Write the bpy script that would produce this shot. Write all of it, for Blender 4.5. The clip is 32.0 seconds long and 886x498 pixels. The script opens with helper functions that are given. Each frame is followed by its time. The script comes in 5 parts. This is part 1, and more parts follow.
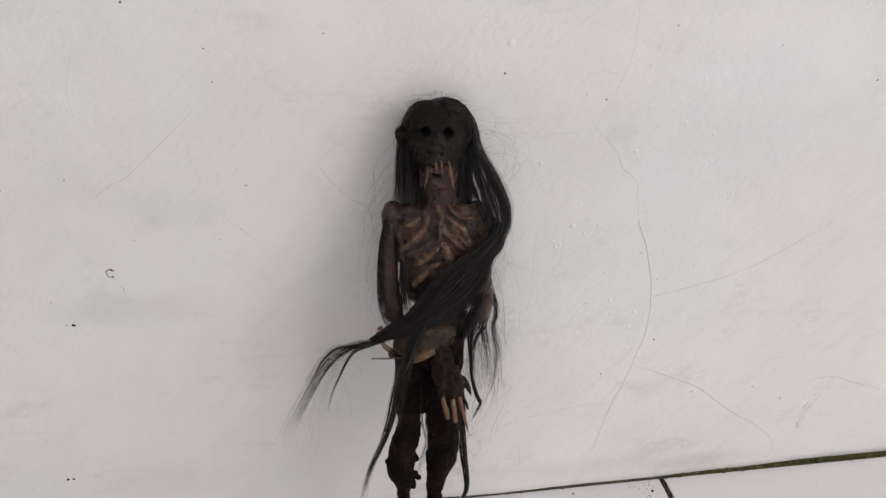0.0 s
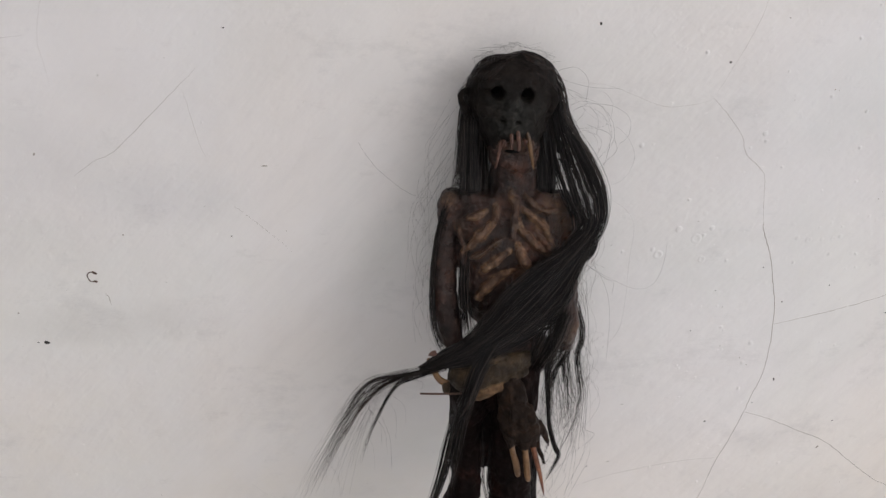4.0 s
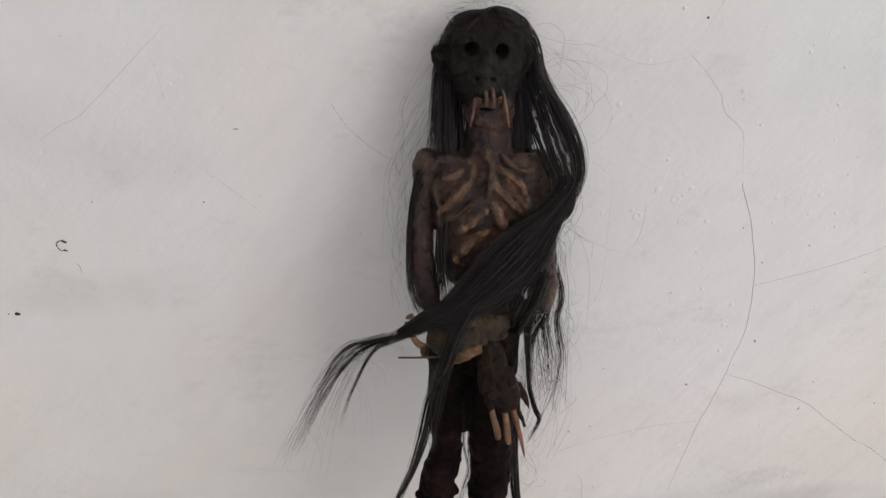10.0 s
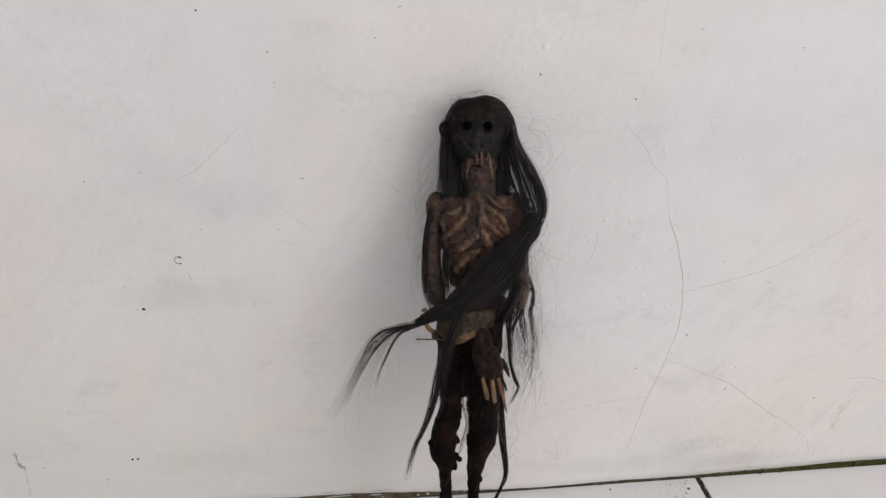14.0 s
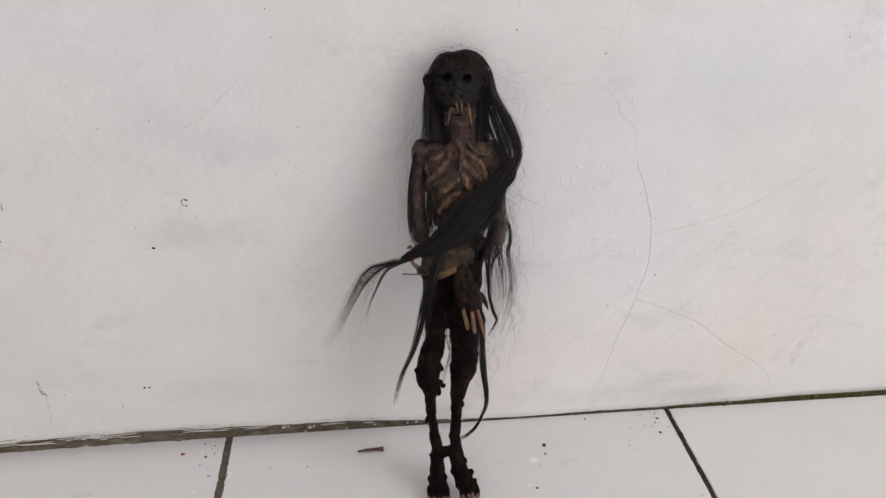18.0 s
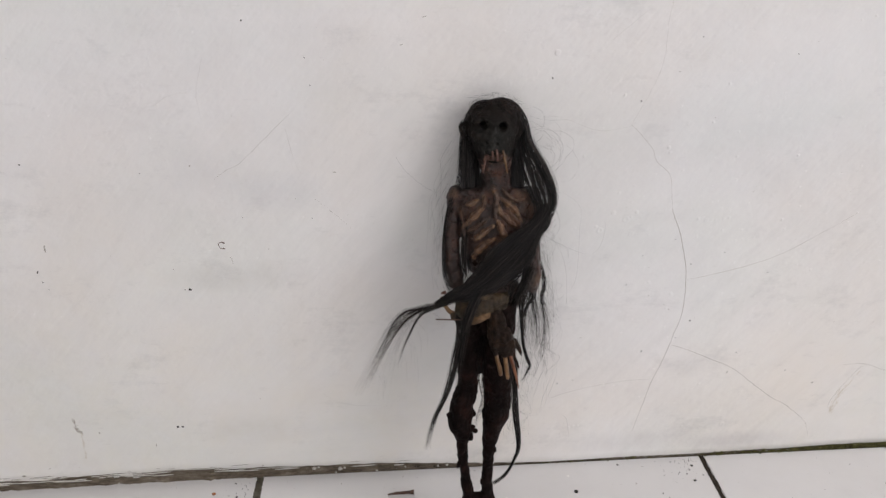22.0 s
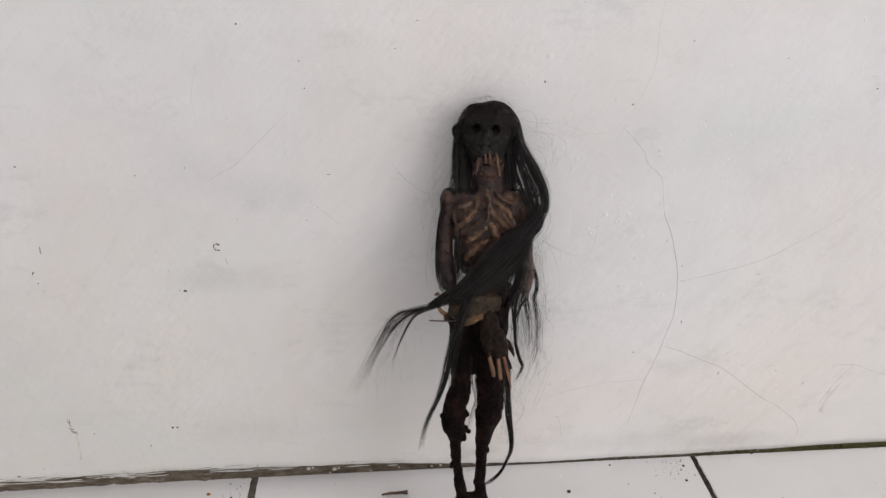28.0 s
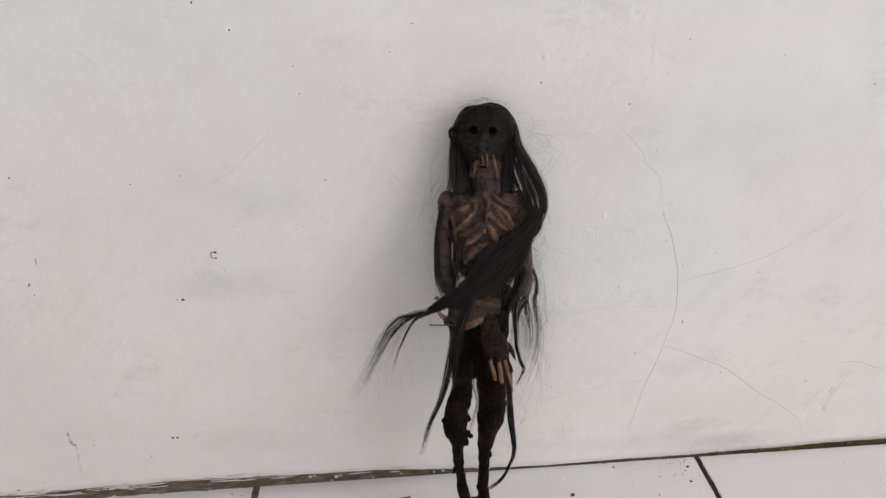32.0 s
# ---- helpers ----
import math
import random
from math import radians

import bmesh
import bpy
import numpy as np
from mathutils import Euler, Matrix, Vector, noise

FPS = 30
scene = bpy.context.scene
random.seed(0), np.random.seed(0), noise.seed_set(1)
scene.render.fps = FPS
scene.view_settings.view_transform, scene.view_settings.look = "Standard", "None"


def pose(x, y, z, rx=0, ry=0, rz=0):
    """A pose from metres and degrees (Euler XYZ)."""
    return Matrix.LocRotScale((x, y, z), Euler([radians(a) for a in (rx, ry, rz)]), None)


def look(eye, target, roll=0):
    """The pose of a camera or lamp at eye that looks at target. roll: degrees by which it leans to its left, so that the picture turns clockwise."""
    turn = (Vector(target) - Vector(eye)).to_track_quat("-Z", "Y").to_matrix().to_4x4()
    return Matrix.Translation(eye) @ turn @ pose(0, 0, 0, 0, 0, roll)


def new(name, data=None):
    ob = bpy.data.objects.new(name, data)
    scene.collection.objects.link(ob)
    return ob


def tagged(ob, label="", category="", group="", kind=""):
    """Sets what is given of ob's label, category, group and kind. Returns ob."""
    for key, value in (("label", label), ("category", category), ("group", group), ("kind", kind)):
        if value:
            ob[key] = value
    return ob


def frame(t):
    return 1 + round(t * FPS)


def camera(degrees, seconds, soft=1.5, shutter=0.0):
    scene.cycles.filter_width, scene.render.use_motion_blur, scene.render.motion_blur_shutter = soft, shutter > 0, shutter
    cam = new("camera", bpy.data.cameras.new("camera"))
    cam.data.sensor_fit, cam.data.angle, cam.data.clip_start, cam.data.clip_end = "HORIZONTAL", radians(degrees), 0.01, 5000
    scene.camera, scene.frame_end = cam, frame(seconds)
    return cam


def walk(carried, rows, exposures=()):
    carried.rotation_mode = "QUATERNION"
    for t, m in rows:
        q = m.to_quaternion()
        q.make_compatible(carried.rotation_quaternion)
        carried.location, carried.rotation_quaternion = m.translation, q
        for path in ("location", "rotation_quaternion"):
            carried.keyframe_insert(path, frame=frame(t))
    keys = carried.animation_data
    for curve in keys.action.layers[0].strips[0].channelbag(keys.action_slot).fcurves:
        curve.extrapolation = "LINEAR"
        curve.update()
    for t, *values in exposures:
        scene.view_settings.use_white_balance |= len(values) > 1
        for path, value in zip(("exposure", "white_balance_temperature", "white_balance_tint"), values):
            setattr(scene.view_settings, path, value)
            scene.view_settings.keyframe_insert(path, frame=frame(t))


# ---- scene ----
cam = camera(58.5, 32.0, soft=1.4)
PATH = [
    (0, (0.089, -0.341, 0.365), (0.416, 1.383, -0.594), 2.0),
    (0.5, (0.089, -0.331, 0.365), (0.414, 1.404, -0.575), 1.7),
    (1, (0.094, -0.308, 0.358), (0.406, 1.434, -0.573), 1.6),
    (1.5, (0.093, -0.278, 0.339), (0.392, 1.473, -0.58), 1.6),
    (2, (0.091, -0.271, 0.326), (0.381, 1.492, -0.573), 1.8),
    (2.5, (0.09, -0.271, 0.319), (0.362, 1.505, -0.561), 1.7),
    (4.5, (0.09, -0.275, 0.312), (0.324, 1.511, -0.558), 1.5),
    (5, (0.091, -0.277, 0.313), (0.349, 1.501, -0.565), 1.7),
    (5.5, (0.093, -0.276, 0.311), (0.36, 1.499, -0.571), 1.7),
    (6, (0.094, -0.276, 0.309), (0.372, 1.494, -0.58), 1.7),
    (6.5, (0.094, -0.276, 0.308), (0.372, 1.494, -0.582), 1.6),
    (7, (0.094, -0.276, 0.308), (0.366, 1.492, -0.587), 1.4),
    (7.5, (0.094, -0.276, 0.308), (0.361, 1.492, -0.588), 1.2),
    (8, (0.094, -0.275, 0.306), (0.365, 1.49, -0.595), 1.2),
    (8.5, (0.094, -0.274, 0.307), (0.367, 1.487, -0.601), 1.2),
    (9, (0.094, -0.273, 0.305), (0.362, 1.491, -0.599), 1.1),
    (9.5, (0.093, -0.273, 0.304), (0.361, 1.489, -0.603), 1.1),
    (10, (0.094, -0.273, 0.304), (0.36, 1.489, -0.605), 1.1),
    (10.5, (0.094, -0.273, 0.304), (0.359, 1.488, -0.607), 1.1),
    (11, (0.094, -0.273, 0.303), (0.362, 1.494, -0.595), 1.1),
    (11.5, (0.095, -0.273, 0.303), (0.363, 1.499, -0.585), 1.1),
    (12, (0.094, -0.274, 0.305), (0.357, 1.522, -0.534), 1.0),
    (12.5, (0.093, -0.285, 0.31), (0.357, 1.53, -0.488), 0.8),
    (13, (0.089, -0.314, 0.333), (0.348, 1.5, -0.469), 0.7),
    (13.5, (0.084, -0.349, 0.344), (0.323, 1.456, -0.483), 0.8),
    (15.5, (0.088, -0.42, 0.37), (0.293, 1.349, -0.542), 0.1),
    (16, (0.089, -0.422, 0.359), (0.301, 1.335, -0.573), 0.3),
    (16.5, (0.088, -0.419, 0.356), (0.303, 1.319, -0.609), 0.4),
    (17, (0.089, -0.42, 0.348), (0.304, 1.317, -0.621), 0.5),
    (17.5, (0.089, -0.417, 0.349), (0.305, 1.327, -0.606), 0.5),
    (18, (0.089, -0.417, 0.357), (0.308, 1.338, -0.577), 0.6),
    (18.5, (0.089, -0.418, 0.362), (0.307, 1.349, -0.55), 0.6),
    (19, (0.094, -0.417, 0.364), (0.315, 1.358, -0.53), 0.7),
    (19.5, (0.093, -0.417, 0.367), (0.312, 1.368, -0.509), 0.7),
    (20, (0.087, -0.417, 0.365), (0.28, 1.375, -0.5), 0.6),
    (20.5, (0.087, -0.416, 0.366), (0.258, 1.379, -0.501), 0.4),
    (21, (0.086, -0.414, 0.368), (0.24, 1.378, -0.506), 0.2),
    (21.5, (0.085, -0.412, 0.366), (0.235, 1.381, -0.507), 0.2),
    (22, (0.085, -0.413, 0.366), (0.241, 1.38, -0.506), 0.2),
    (22.5, (0.087, -0.417, 0.367), (0.25, 1.379, -0.498), 0.2),
    (23, (0.09, -0.422, 0.371), (0.26, 1.372, -0.496), 0.1),
    (23.5, (0.091, -0.422, 0.367), (0.264, 1.38, -0.482), -0.1),
    (24, (0.089, -0.418, 0.368), (0.269, 1.384, -0.481), -0.1),
    (24.5, (0.089, -0.408, 0.362), (0.277, 1.39, -0.493), -0.1),
    (25, (0.087, -0.389, 0.359), (0.278, 1.406, -0.503), 0.1),
    (25.5, (0.09, -0.371, 0.355), (0.275, 1.421, -0.513), 0.2),
    (27.5, (0.086, -0.403, 0.364), (0.253, 1.383, -0.52), 0.3),
    (28, (0.086, -0.416, 0.368), (0.253, 1.377, -0.502), 0.4),
    (28.5, (0.085, -0.418, 0.37), (0.249, 1.385, -0.482), 0.2),
    (29, (0.086, -0.416, 0.372), (0.249, 1.386, -0.48), 0.3),
    (29.5, (0.086, -0.415, 0.368), (0.255, 1.389, -0.478), 0.2),
    (30, (0.086, -0.414, 0.368), (0.259, 1.389, -0.48), 0.1),
    (30.5, (0.087, -0.415, 0.37), (0.259, 1.388, -0.477), -0.0),
    (31, (0.083, -0.415, 0.366), (0.259, 1.387, -0.483), -0.3),
    (31.5, (0.086, -0.415, 0.365), (0.261, 1.388, -0.483), -0.3),
    (32, (0.086, -0.414, 0.366), (0.258, 1.385, -0.492), -0.6),
]
walk(cam, [(t, look(eye, target, roll)) for t, eye, target, roll in PATH],
     exposures=[(0, -0.02), (2, -0.03), (4.5, -0.06), (12, -0.06), (13.5, -0.03), (15.5, 0.0), (32, 0.0)])

# ---- light ----
# A whitewashed room with one wide doorway in its east wall; overcast daylight comes through it.
EAST, WEST, SOUTH, TOP = 1.8, -1.5, -2.4, 2.6
DOOR = (-2.05, -0.55, 0.0, 2.2)  # y0, y1, z0, z1 of the doorway
FILL_OPENING = (-0.95, 0.45, 0.8, 2.1)  # x0, x1, z0, z1 of an unseen opening added in the south wall

world = bpy.data.worlds.new("overcast_sky")
scene.world = world
world.use_nodes = True
sky = world.node_tree.nodes.new("ShaderNodeTexSky")
sky.sky_type, sky.sun_disc = "NISHITA", False
sky.sun_elevation, sky.sun_rotation = radians(50), radians(110)
world.node_tree.links.new(sky.outputs[0], world.node_tree.nodes["Background"].inputs[0])
world.node_tree.nodes["Background"].inputs[1].default_value = 0.1

sun_data = bpy.data.lights.new("sun", "SUN")
sun_data.energy, sun_data.angle, sun_data.color = 0.8, radians(20), (1.0, 0.97, 0.93)
sun = new("sun", sun_data)
sun.matrix_world = look((6, -2, 8), (0, -1, 0))

day = bpy.data.lights.new("doorway_daylight", "AREA")
day.shape, day.size, day.size_y = "RECTANGLE", DOOR[1] - DOOR[0], DOOR[3] - 0.1
day.energy, day.color = 30.0, (1.0, 0.936, 0.918)
# added fill lamp that softens the shadows and lifts the figure's front
front = bpy.data.lights.new("front_fill", "AREA")
front.shape, front.size, front.size_y = "RECTANGLE", FILL_OPENING[1] - FILL_OPENING[0], FILL_OPENING[3] - FILL_OPENING[2]
front.energy, front.color = 8.0, (1.0, 0.936, 0.918)
new("front_fill", front).matrix_world = look(((FILL_OPENING[0] + FILL_OPENING[1]) / 2, SOUTH - 0.02, (FILL_OPENING[2] + FILL_OPENING[3]) / 2), (0.15, 0, 0.2))

lamp = new("doorway_daylight", day)
lamp.matrix_world = look((EAST + 0.02, (DOOR[0] + DOOR[1]) / 2, DOOR[3] / 2), (0.0, -0.65, 0.7))


# ---- materials ----
def material(name, base, rough=0.6, spec=0.5):
    m = bpy.data.materials.new(name)
    m.use_nodes = True
    b = m.node_tree.nodes["Principled BSDF"]
    b.inputs["Base Color"].default_value = (*base, 1)
    b.inputs["Roughness"].default_value = rough
    b.inputs["Specular IOR Level"].default_value = spec
    return m


def node(m, kind, **values):
    n = m.node_tree.nodes.new(kind)
    for key, value in values.items():
        n.inputs[key.replace("_", " ")].default_value = value
    return n


def link(m, a, b):
    m.node_tree.links.new(a, b)


def coords(m, scale=(1, 1, 1), turn=0.0):
    """Object coordinates in metres, turned about the y axis and stretched."""
    c = node(m, "ShaderNodeTexCoord")
    p = m.node_tree.nodes.new("ShaderNodeMapping")
    p.vector_type = "TEXTURE"
    p.inputs["Scale"].default_value = [1 / v for v in scale]
    p.inputs["Rotation"].default_value = (0, radians(turn), 0)
    link(m, c.outputs["Object"], p.inputs["Vector"])
    return p.outputs[0]


def noise_of(m, scale, detail=6.0, rough=0.55, stretch=(1, 1, 1), each=False, turn=0.0):
    """each: another cut of the pattern for each object."""
    n = node(m, "ShaderNodeTexNoise", Scale=scale, Detail=detail, Roughness=rough)
    v = coords(m, stretch, turn)
    if each:
        info = node(m, "ShaderNodeObjectInfo")
        a = m.node_tree.nodes.new("ShaderNodeVectorMath")
        a.operation = "ADD"
        link(m, v, a.inputs[0])
        link(m, info.outputs["Random"], a.inputs[1])
        v = a.outputs[0]
    link(m, v, n.inputs["Vector"])
    return n.outputs["Fac"]


def ramp(m, fac, *stops):
    r = node(m, "ShaderNodeValToRGB")
    e = r.color_ramp.elements
    while len(e) < len(stops):
        e.new(0.5)
    for el, (at, value) in zip(e, stops):
        el.position = at
        el.color = (*value, 1) if isinstance(value, tuple) else (value, value, value, 1)
    link(m, fac, r.inputs[0])
    return r.outputs[0]


def mix(m, fac, a, b, blend="MIX"):
    x = m.node_tree.nodes.new("ShaderNodeMix")
    x.data_type, x.blend_type = "RGBA", blend
    for value, socket in ((fac, x.inputs[0]), (a, x.inputs[6]), (b, x.inputs[7])):
        if isinstance(value, bpy.types.NodeSocket):
            link(m, value, socket)
        elif isinstance(value, tuple):
            socket.default_value = (*value, 1)
        else:
            socket.default_value = value
    return x.outputs[2]


def bump(m, height, depth, strength=1.0, under=None):
    b = node(m, "ShaderNodeBump", Strength=strength, Distance=depth)
    link(m, height, b.inputs["Height"])
    if under:
        link(m, under, b.inputs["Normal"])
    return b.outputs[0]


def finish(m, color=None, normal=None, rough=None):
    b = m.node_tree.nodes["Principled BSDF"]
    for value, key in ((color, "Base Color"), (normal, "Normal"), (rough, "Roughness")):
        if value:
            link(m, value, b.inputs[key])
    return m


def patch(m, centre, size, rough):
    """1 in the middle of a blotch in metres, fading to 0 at its uneven rim."""
    g = m.node_tree.nodes.new("ShaderNodeTexGradient")
    g.gradient_type = "SPHERICAL"
    c = node(m, "ShaderNodeTexCoord")
    p = m.node_tree.nodes.new("ShaderNodeMapping")
    p.vector_type = "TEXTURE"
    p.inputs["Location"].default_value, p.inputs["Scale"].default_value = centre, size
    link(m, c.outputs["Object"], p.inputs["Vector"])
    link(m, p.outputs[0], g.inputs["Vector"])
    return mix(m, 1.0, ramp(m, g.outputs["Fac"], (0.0, 0.0), (0.7, 1.0)), ramp(m, noise_of(m, rough, 7, 0.65), (0.3, 0.35), (0.65, 1.0)), "MULTIPLY")


def plaster(name):
    """White limewash over lumpy plaster, with brush drags, grey scuffs, and yellowish and bluish blotches."""
    m = material(name, (0.78, 0.77, 0.76), 0.62, 0.35)
    large = ramp(m, noise_of(m, 7, 5, 0.6), (0.3, (0.725, 0.72, 0.715)), (0.7, (0.80, 0.795, 0.795)))
    level = ramp(m, noise_of(m, 22, 8, 0.68, (1, 1, 2.2), turn=-6), (0.30, 0.965), (0.55, 1.0))
    slant = ramp(m, noise_of(m, 20, 9, 0.70, (1, 1, 4.5), turn=-46), (0.33, 0.955), (0.52, 1.0))
    drag = mix(m, ramp(m, noise_of(m, 5.5, 3, 0.5), (0.44, 0.0), (0.54, 1.0)), level, slant)
    scuff = ramp(m, noise_of(m, 13, 10, 0.76, (0.85, 1, 1.7)), (0.55, (1.0, 1.0, 1.0)), (0.74, (0.80, 0.805, 0.81)))
    smudge = ramp(m, noise_of(m, 75, 9, 0.74, (0.6, 1, 1.6)), (0.60, 1.0), (0.80, 0.84))
    warm = mix(m, 1.0, ramp(m, noise_of(m, 9, 5, 0.55), (0.38, (0.985, 1.0, 0.992)), (0.5, (1.0, 1.0, 1.0)), (0.64, (1.0, 0.985, 0.975))), ramp(m, noise_of(m, 5, 4, 0.5), (0.42, (1.0, 1.0, 1.0)), (0.68, (1.0, 0.985, 0.955))), "MULTIPLY")
    c = mix(m, 1.0, large, drag, "MULTIPLY")
    for layer in (scuff, smudge, warm):
        c = mix(m, 1.0, c, layer, "MULTIPLY")
    for centre, size, tint in (((-0.13, 0, 0.03), (0.30, 1, 0.20), (1.0, 0.985, 0.93)), ((0.40, 0, 0.03), (0.18, 1, 0.09), (1.0, 0.99, 0.955)), ((0.13, 0, 0.04), (0.14, 1, 0.07), (1.0, 0.988, 0.95)),
                               ((0.33, 0, 0.27), (0.25, 1, 0.15), (0.985, 0.995, 1.0)), ((0.0, 0, 0.152), (0.05, 1, 0.012), (0.90, 0.895, 0.89)), ((0.325, 0, 0.0115), (0.045, 1, 0.009), (0.84, 0.84, 0.86)),
                               ((0.026, 0, 0.203), (0.035, 1, 0.014), (0.92, 0.925, 0.94)), ((-0.012, 0, 0.218), (0.025, 1, 0.018), (0.94, 0.94, 0.945)), ((0.0, 0, 0.041), (0.05, 1, 0.013), (0.91, 0.91, 0.895)),
                               ((0.25, 0, 0.016), (0.06, 1, 0.010), (0.92, 0.92, 0.93)), ((0.30, 0, 0.235), (0.09, 1, 0.05), (0.955, 0.96, 0.965)), ((0.28, 0, 0.075), (0.022, 1, 0.010), (0.93, 0.93, 0.935)),
                               ((0.40, 0, 0.29), (0.06, 1, 0.04), (0.95, 0.955, 0.96)), ((0.075, 0, 0.26), (0.05, 1, 0.035), (0.96, 0.97, 0.965))):
        c = mix(m, patch(m, centre, size, 40), c, mix(m, 1.0, c, tint, "MULTIPLY"))
    n = bump(m, noise_of(m, 38, 4, 0.5), 0.0012, 0.6)
    n = bump(m, noise_of(m, 130, 5, 0.55), 0.0005, 0.5, n)
    n = bump(m, noise_of(m, 46, 7, 0.62, (1, 1, 5), turn=-44), 0.0007, 0.5, n)
    n = bump(m, noise_of(m, 28, 7, 0.62, (1, 1, 4), turn=28), 0.0005, 0.3, n)
    n = bump(m, ramp(m, noise_of(m, 300, 3, 0.5), (0.62, 0.0), (0.80, 1.0)), 0.0003, 0.3, n)
    return finish(m, c, n, ramp(m, noise_of(m, 60, 4), (0.3, 0.45), (0.7, 0.7)))


WALL = plaster("limewashed_plaster")
ROOM = plaster("room_plaster")

TILE = material("white_glazed_tile", (0.76, 0.75, 0.75), 0.22, 0.5)
_c = ramp(TILE, noise_of(TILE, 11, 7, 0.62, each=True), (0.25, (0.735, 0.725, 0.715)), (0.7, (0.77, 0.765, 0.765)))
_d = ramp(TILE, noise_of(TILE, 420, 5, 0.7), (0.66, 1.0), (0.76, 0.72))
_s = ramp(TILE, noise_of(TILE, 60, 8, 0.7, each=True), (0.5, 1.0), (0.9, 0.95))
_c = mix(TILE, 1.0, mix(TILE, 1.0, _c, _d, "MULTIPLY"), _s, "MULTIPLY")
finish(TILE, _c, bump(TILE, noise_of(TILE, 25, 3), 0.0004, 0.4), ramp(TILE, noise_of(TILE, 35, 6), (0.3, 0.27), (0.75, 0.36)))

GROUT = material("dirty_grout", (0.16, 0.145, 0.12), 0.95, 0.2)
finish(GROUT, ramp(GROUT, noise_of(GROUT, 260, 8, 0.7), (0.3, (0.018, 0.014, 0.011)), (0.7, (0.075, 0.06, 0.047))),
       bump(GROUT, noise_of(GROUT, 700, 6, 0.7), 0.0008))
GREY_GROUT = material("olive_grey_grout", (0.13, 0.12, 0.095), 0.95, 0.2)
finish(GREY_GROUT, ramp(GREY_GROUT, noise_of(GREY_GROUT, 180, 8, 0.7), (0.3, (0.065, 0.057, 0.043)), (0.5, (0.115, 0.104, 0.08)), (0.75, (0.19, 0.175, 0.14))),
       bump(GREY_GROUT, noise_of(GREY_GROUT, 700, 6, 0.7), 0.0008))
MORTAR = material("bare_mortar", (0.2, 0.18, 0.15), 0.95, 0.2)
_m = ramp(MORTAR, noise_of(MORTAR, 120, 9, 0.75, (1, 1, 5)), (0.30, (0.045, 0.036, 0.024)), (0.5, (0.14, 0.115, 0.086)), (0.62, (0.23, 0.195, 0.15)), (0.76, (0.50, 0.47, 0.42)))
finish(MORTAR, _m, bump(MORTAR, noise_of(MORTAR, 500, 8, 0.7), 0.0012))
MOSS = material("green_moss", (0.07, 0.08, 0.03), 0.95, 0.15)
finish(MOSS, ramp(MOSS, noise_of(MOSS, 300, 8, 0.7), (0.3, (0.04, 0.038, 0.016)), (0.7, (0.17, 0.165, 0.062))), bump(MOSS, noise_of(MOSS, 900, 6), 0.001))
CRACK = material("crack_line", (0.32, 0.295, 0.26), 0.9, 0.1)
SOOT = material("black_speck", (0.03, 0.028, 0.027), 0.7, 0.3)
RUST = material("rust_brown_crumb", (0.33, 0.13, 0.05), 0.85, 0.2)
CHALK = material("chalk_white_paint", (0.88, 0.87, 0.85), 0.6, 0.3)
FLAKE = material("grey_white_flake", (0.6, 0.58, 0.54), 0.8, 0.2)
finish(FLAKE, ramp(FLAKE, noise_of(FLAKE, 500, 5, 0.7), (0.35, (0.20, 0.18, 0.15)), (0.58, (0.58, 0.56, 0.52))), bump(FLAKE, noise_of(FLAKE, 700, 5), 0.0006))
TWIG = material("dry_brown_twig", (0.16, 0.09, 0.065), 0.8, 0.3)
finish(TWIG, ramp(TWIG, noise_of(TWIG, 500, 5), (0.35, (0.05, 0.036, 0.03)), (0.7, (0.19, 0.115, 0.085))))


def hide(name, dark, mid, light, rough, relief=0.0008, spec=0.35, ridge=None):
    """Dried hide; ridge: the colours of the bone that shows through where the mesh says so."""
    m = material(name, mid, rough, spec)
    c = ramp(m, noise_of(m, 110, 8, 0.68), (0.34, dark), (0.54, mid), (0.82, light))
    if ridge:
        worn = node(m, "ShaderNodeAttribute")
        worn.attribute_name = "ridge"
        bone = ramp(m, noise_of(m, 260, 7, 0.7), (0.3, ridge[0]), (0.52, ridge[1]), (0.75, ridge[2]))
        c = mix(m, mix(m, 1.0, worn.outputs["Color"], ramp(m, noise_of(m, 180, 6, 0.7), (0.34, 0.22), (0.54, 1.0)), "MULTIPLY"), c, bone)
    f = ramp(m, noise_of(m, 900, 4, 0.6), (0.35, 0.72), (0.65, 1.1))
    n = bump(m, noise_of(m, 350, 8, 0.65), relief)
    n = bump(m, noise_of(m, 1500, 4, 0.6), 0.00025, 0.7, n)
    return finish(m, mix(m, 1.0, c, f, "MULTIPLY"), n, ramp(m, noise_of(m, 200, 4), (0.3, rough - 0.12), (0.7, rough + 0.1)))


HEAD = hide("smoke_black_hide", (0.0042, 0.0031, 0.0027), (0.0095, 0.0070, 0.0058), (0.024, 0.017, 0.013), 0.5, 0.0014, 0.11,
            ((0.0085, 0.0084, 0.0077), (0.0205, 0.0204, 0.0184), (0.050, 0.050, 0.044)))
# bone tan, with the ribs' highlights painted into its pale end
TORSO = hide("dark_brown_hide", (0.0085, 0.0050, 0.0044), (0.036, 0.0170, 0.0124), (0.145, 0.055, 0.028), 0.34, 0.0018, 0.4,
             ((0.045, 0.022, 0.013), (0.19, 0.104, 0.057), (0.56, 0.38, 0.22)))
LEG = hide("black_brown_hide", (0.0034, 0.0022, 0.0020), (0.0095, 0.0050, 0.0044), (0.042, 0.016, 0.012), 0.6, 0.0018, 0.06)
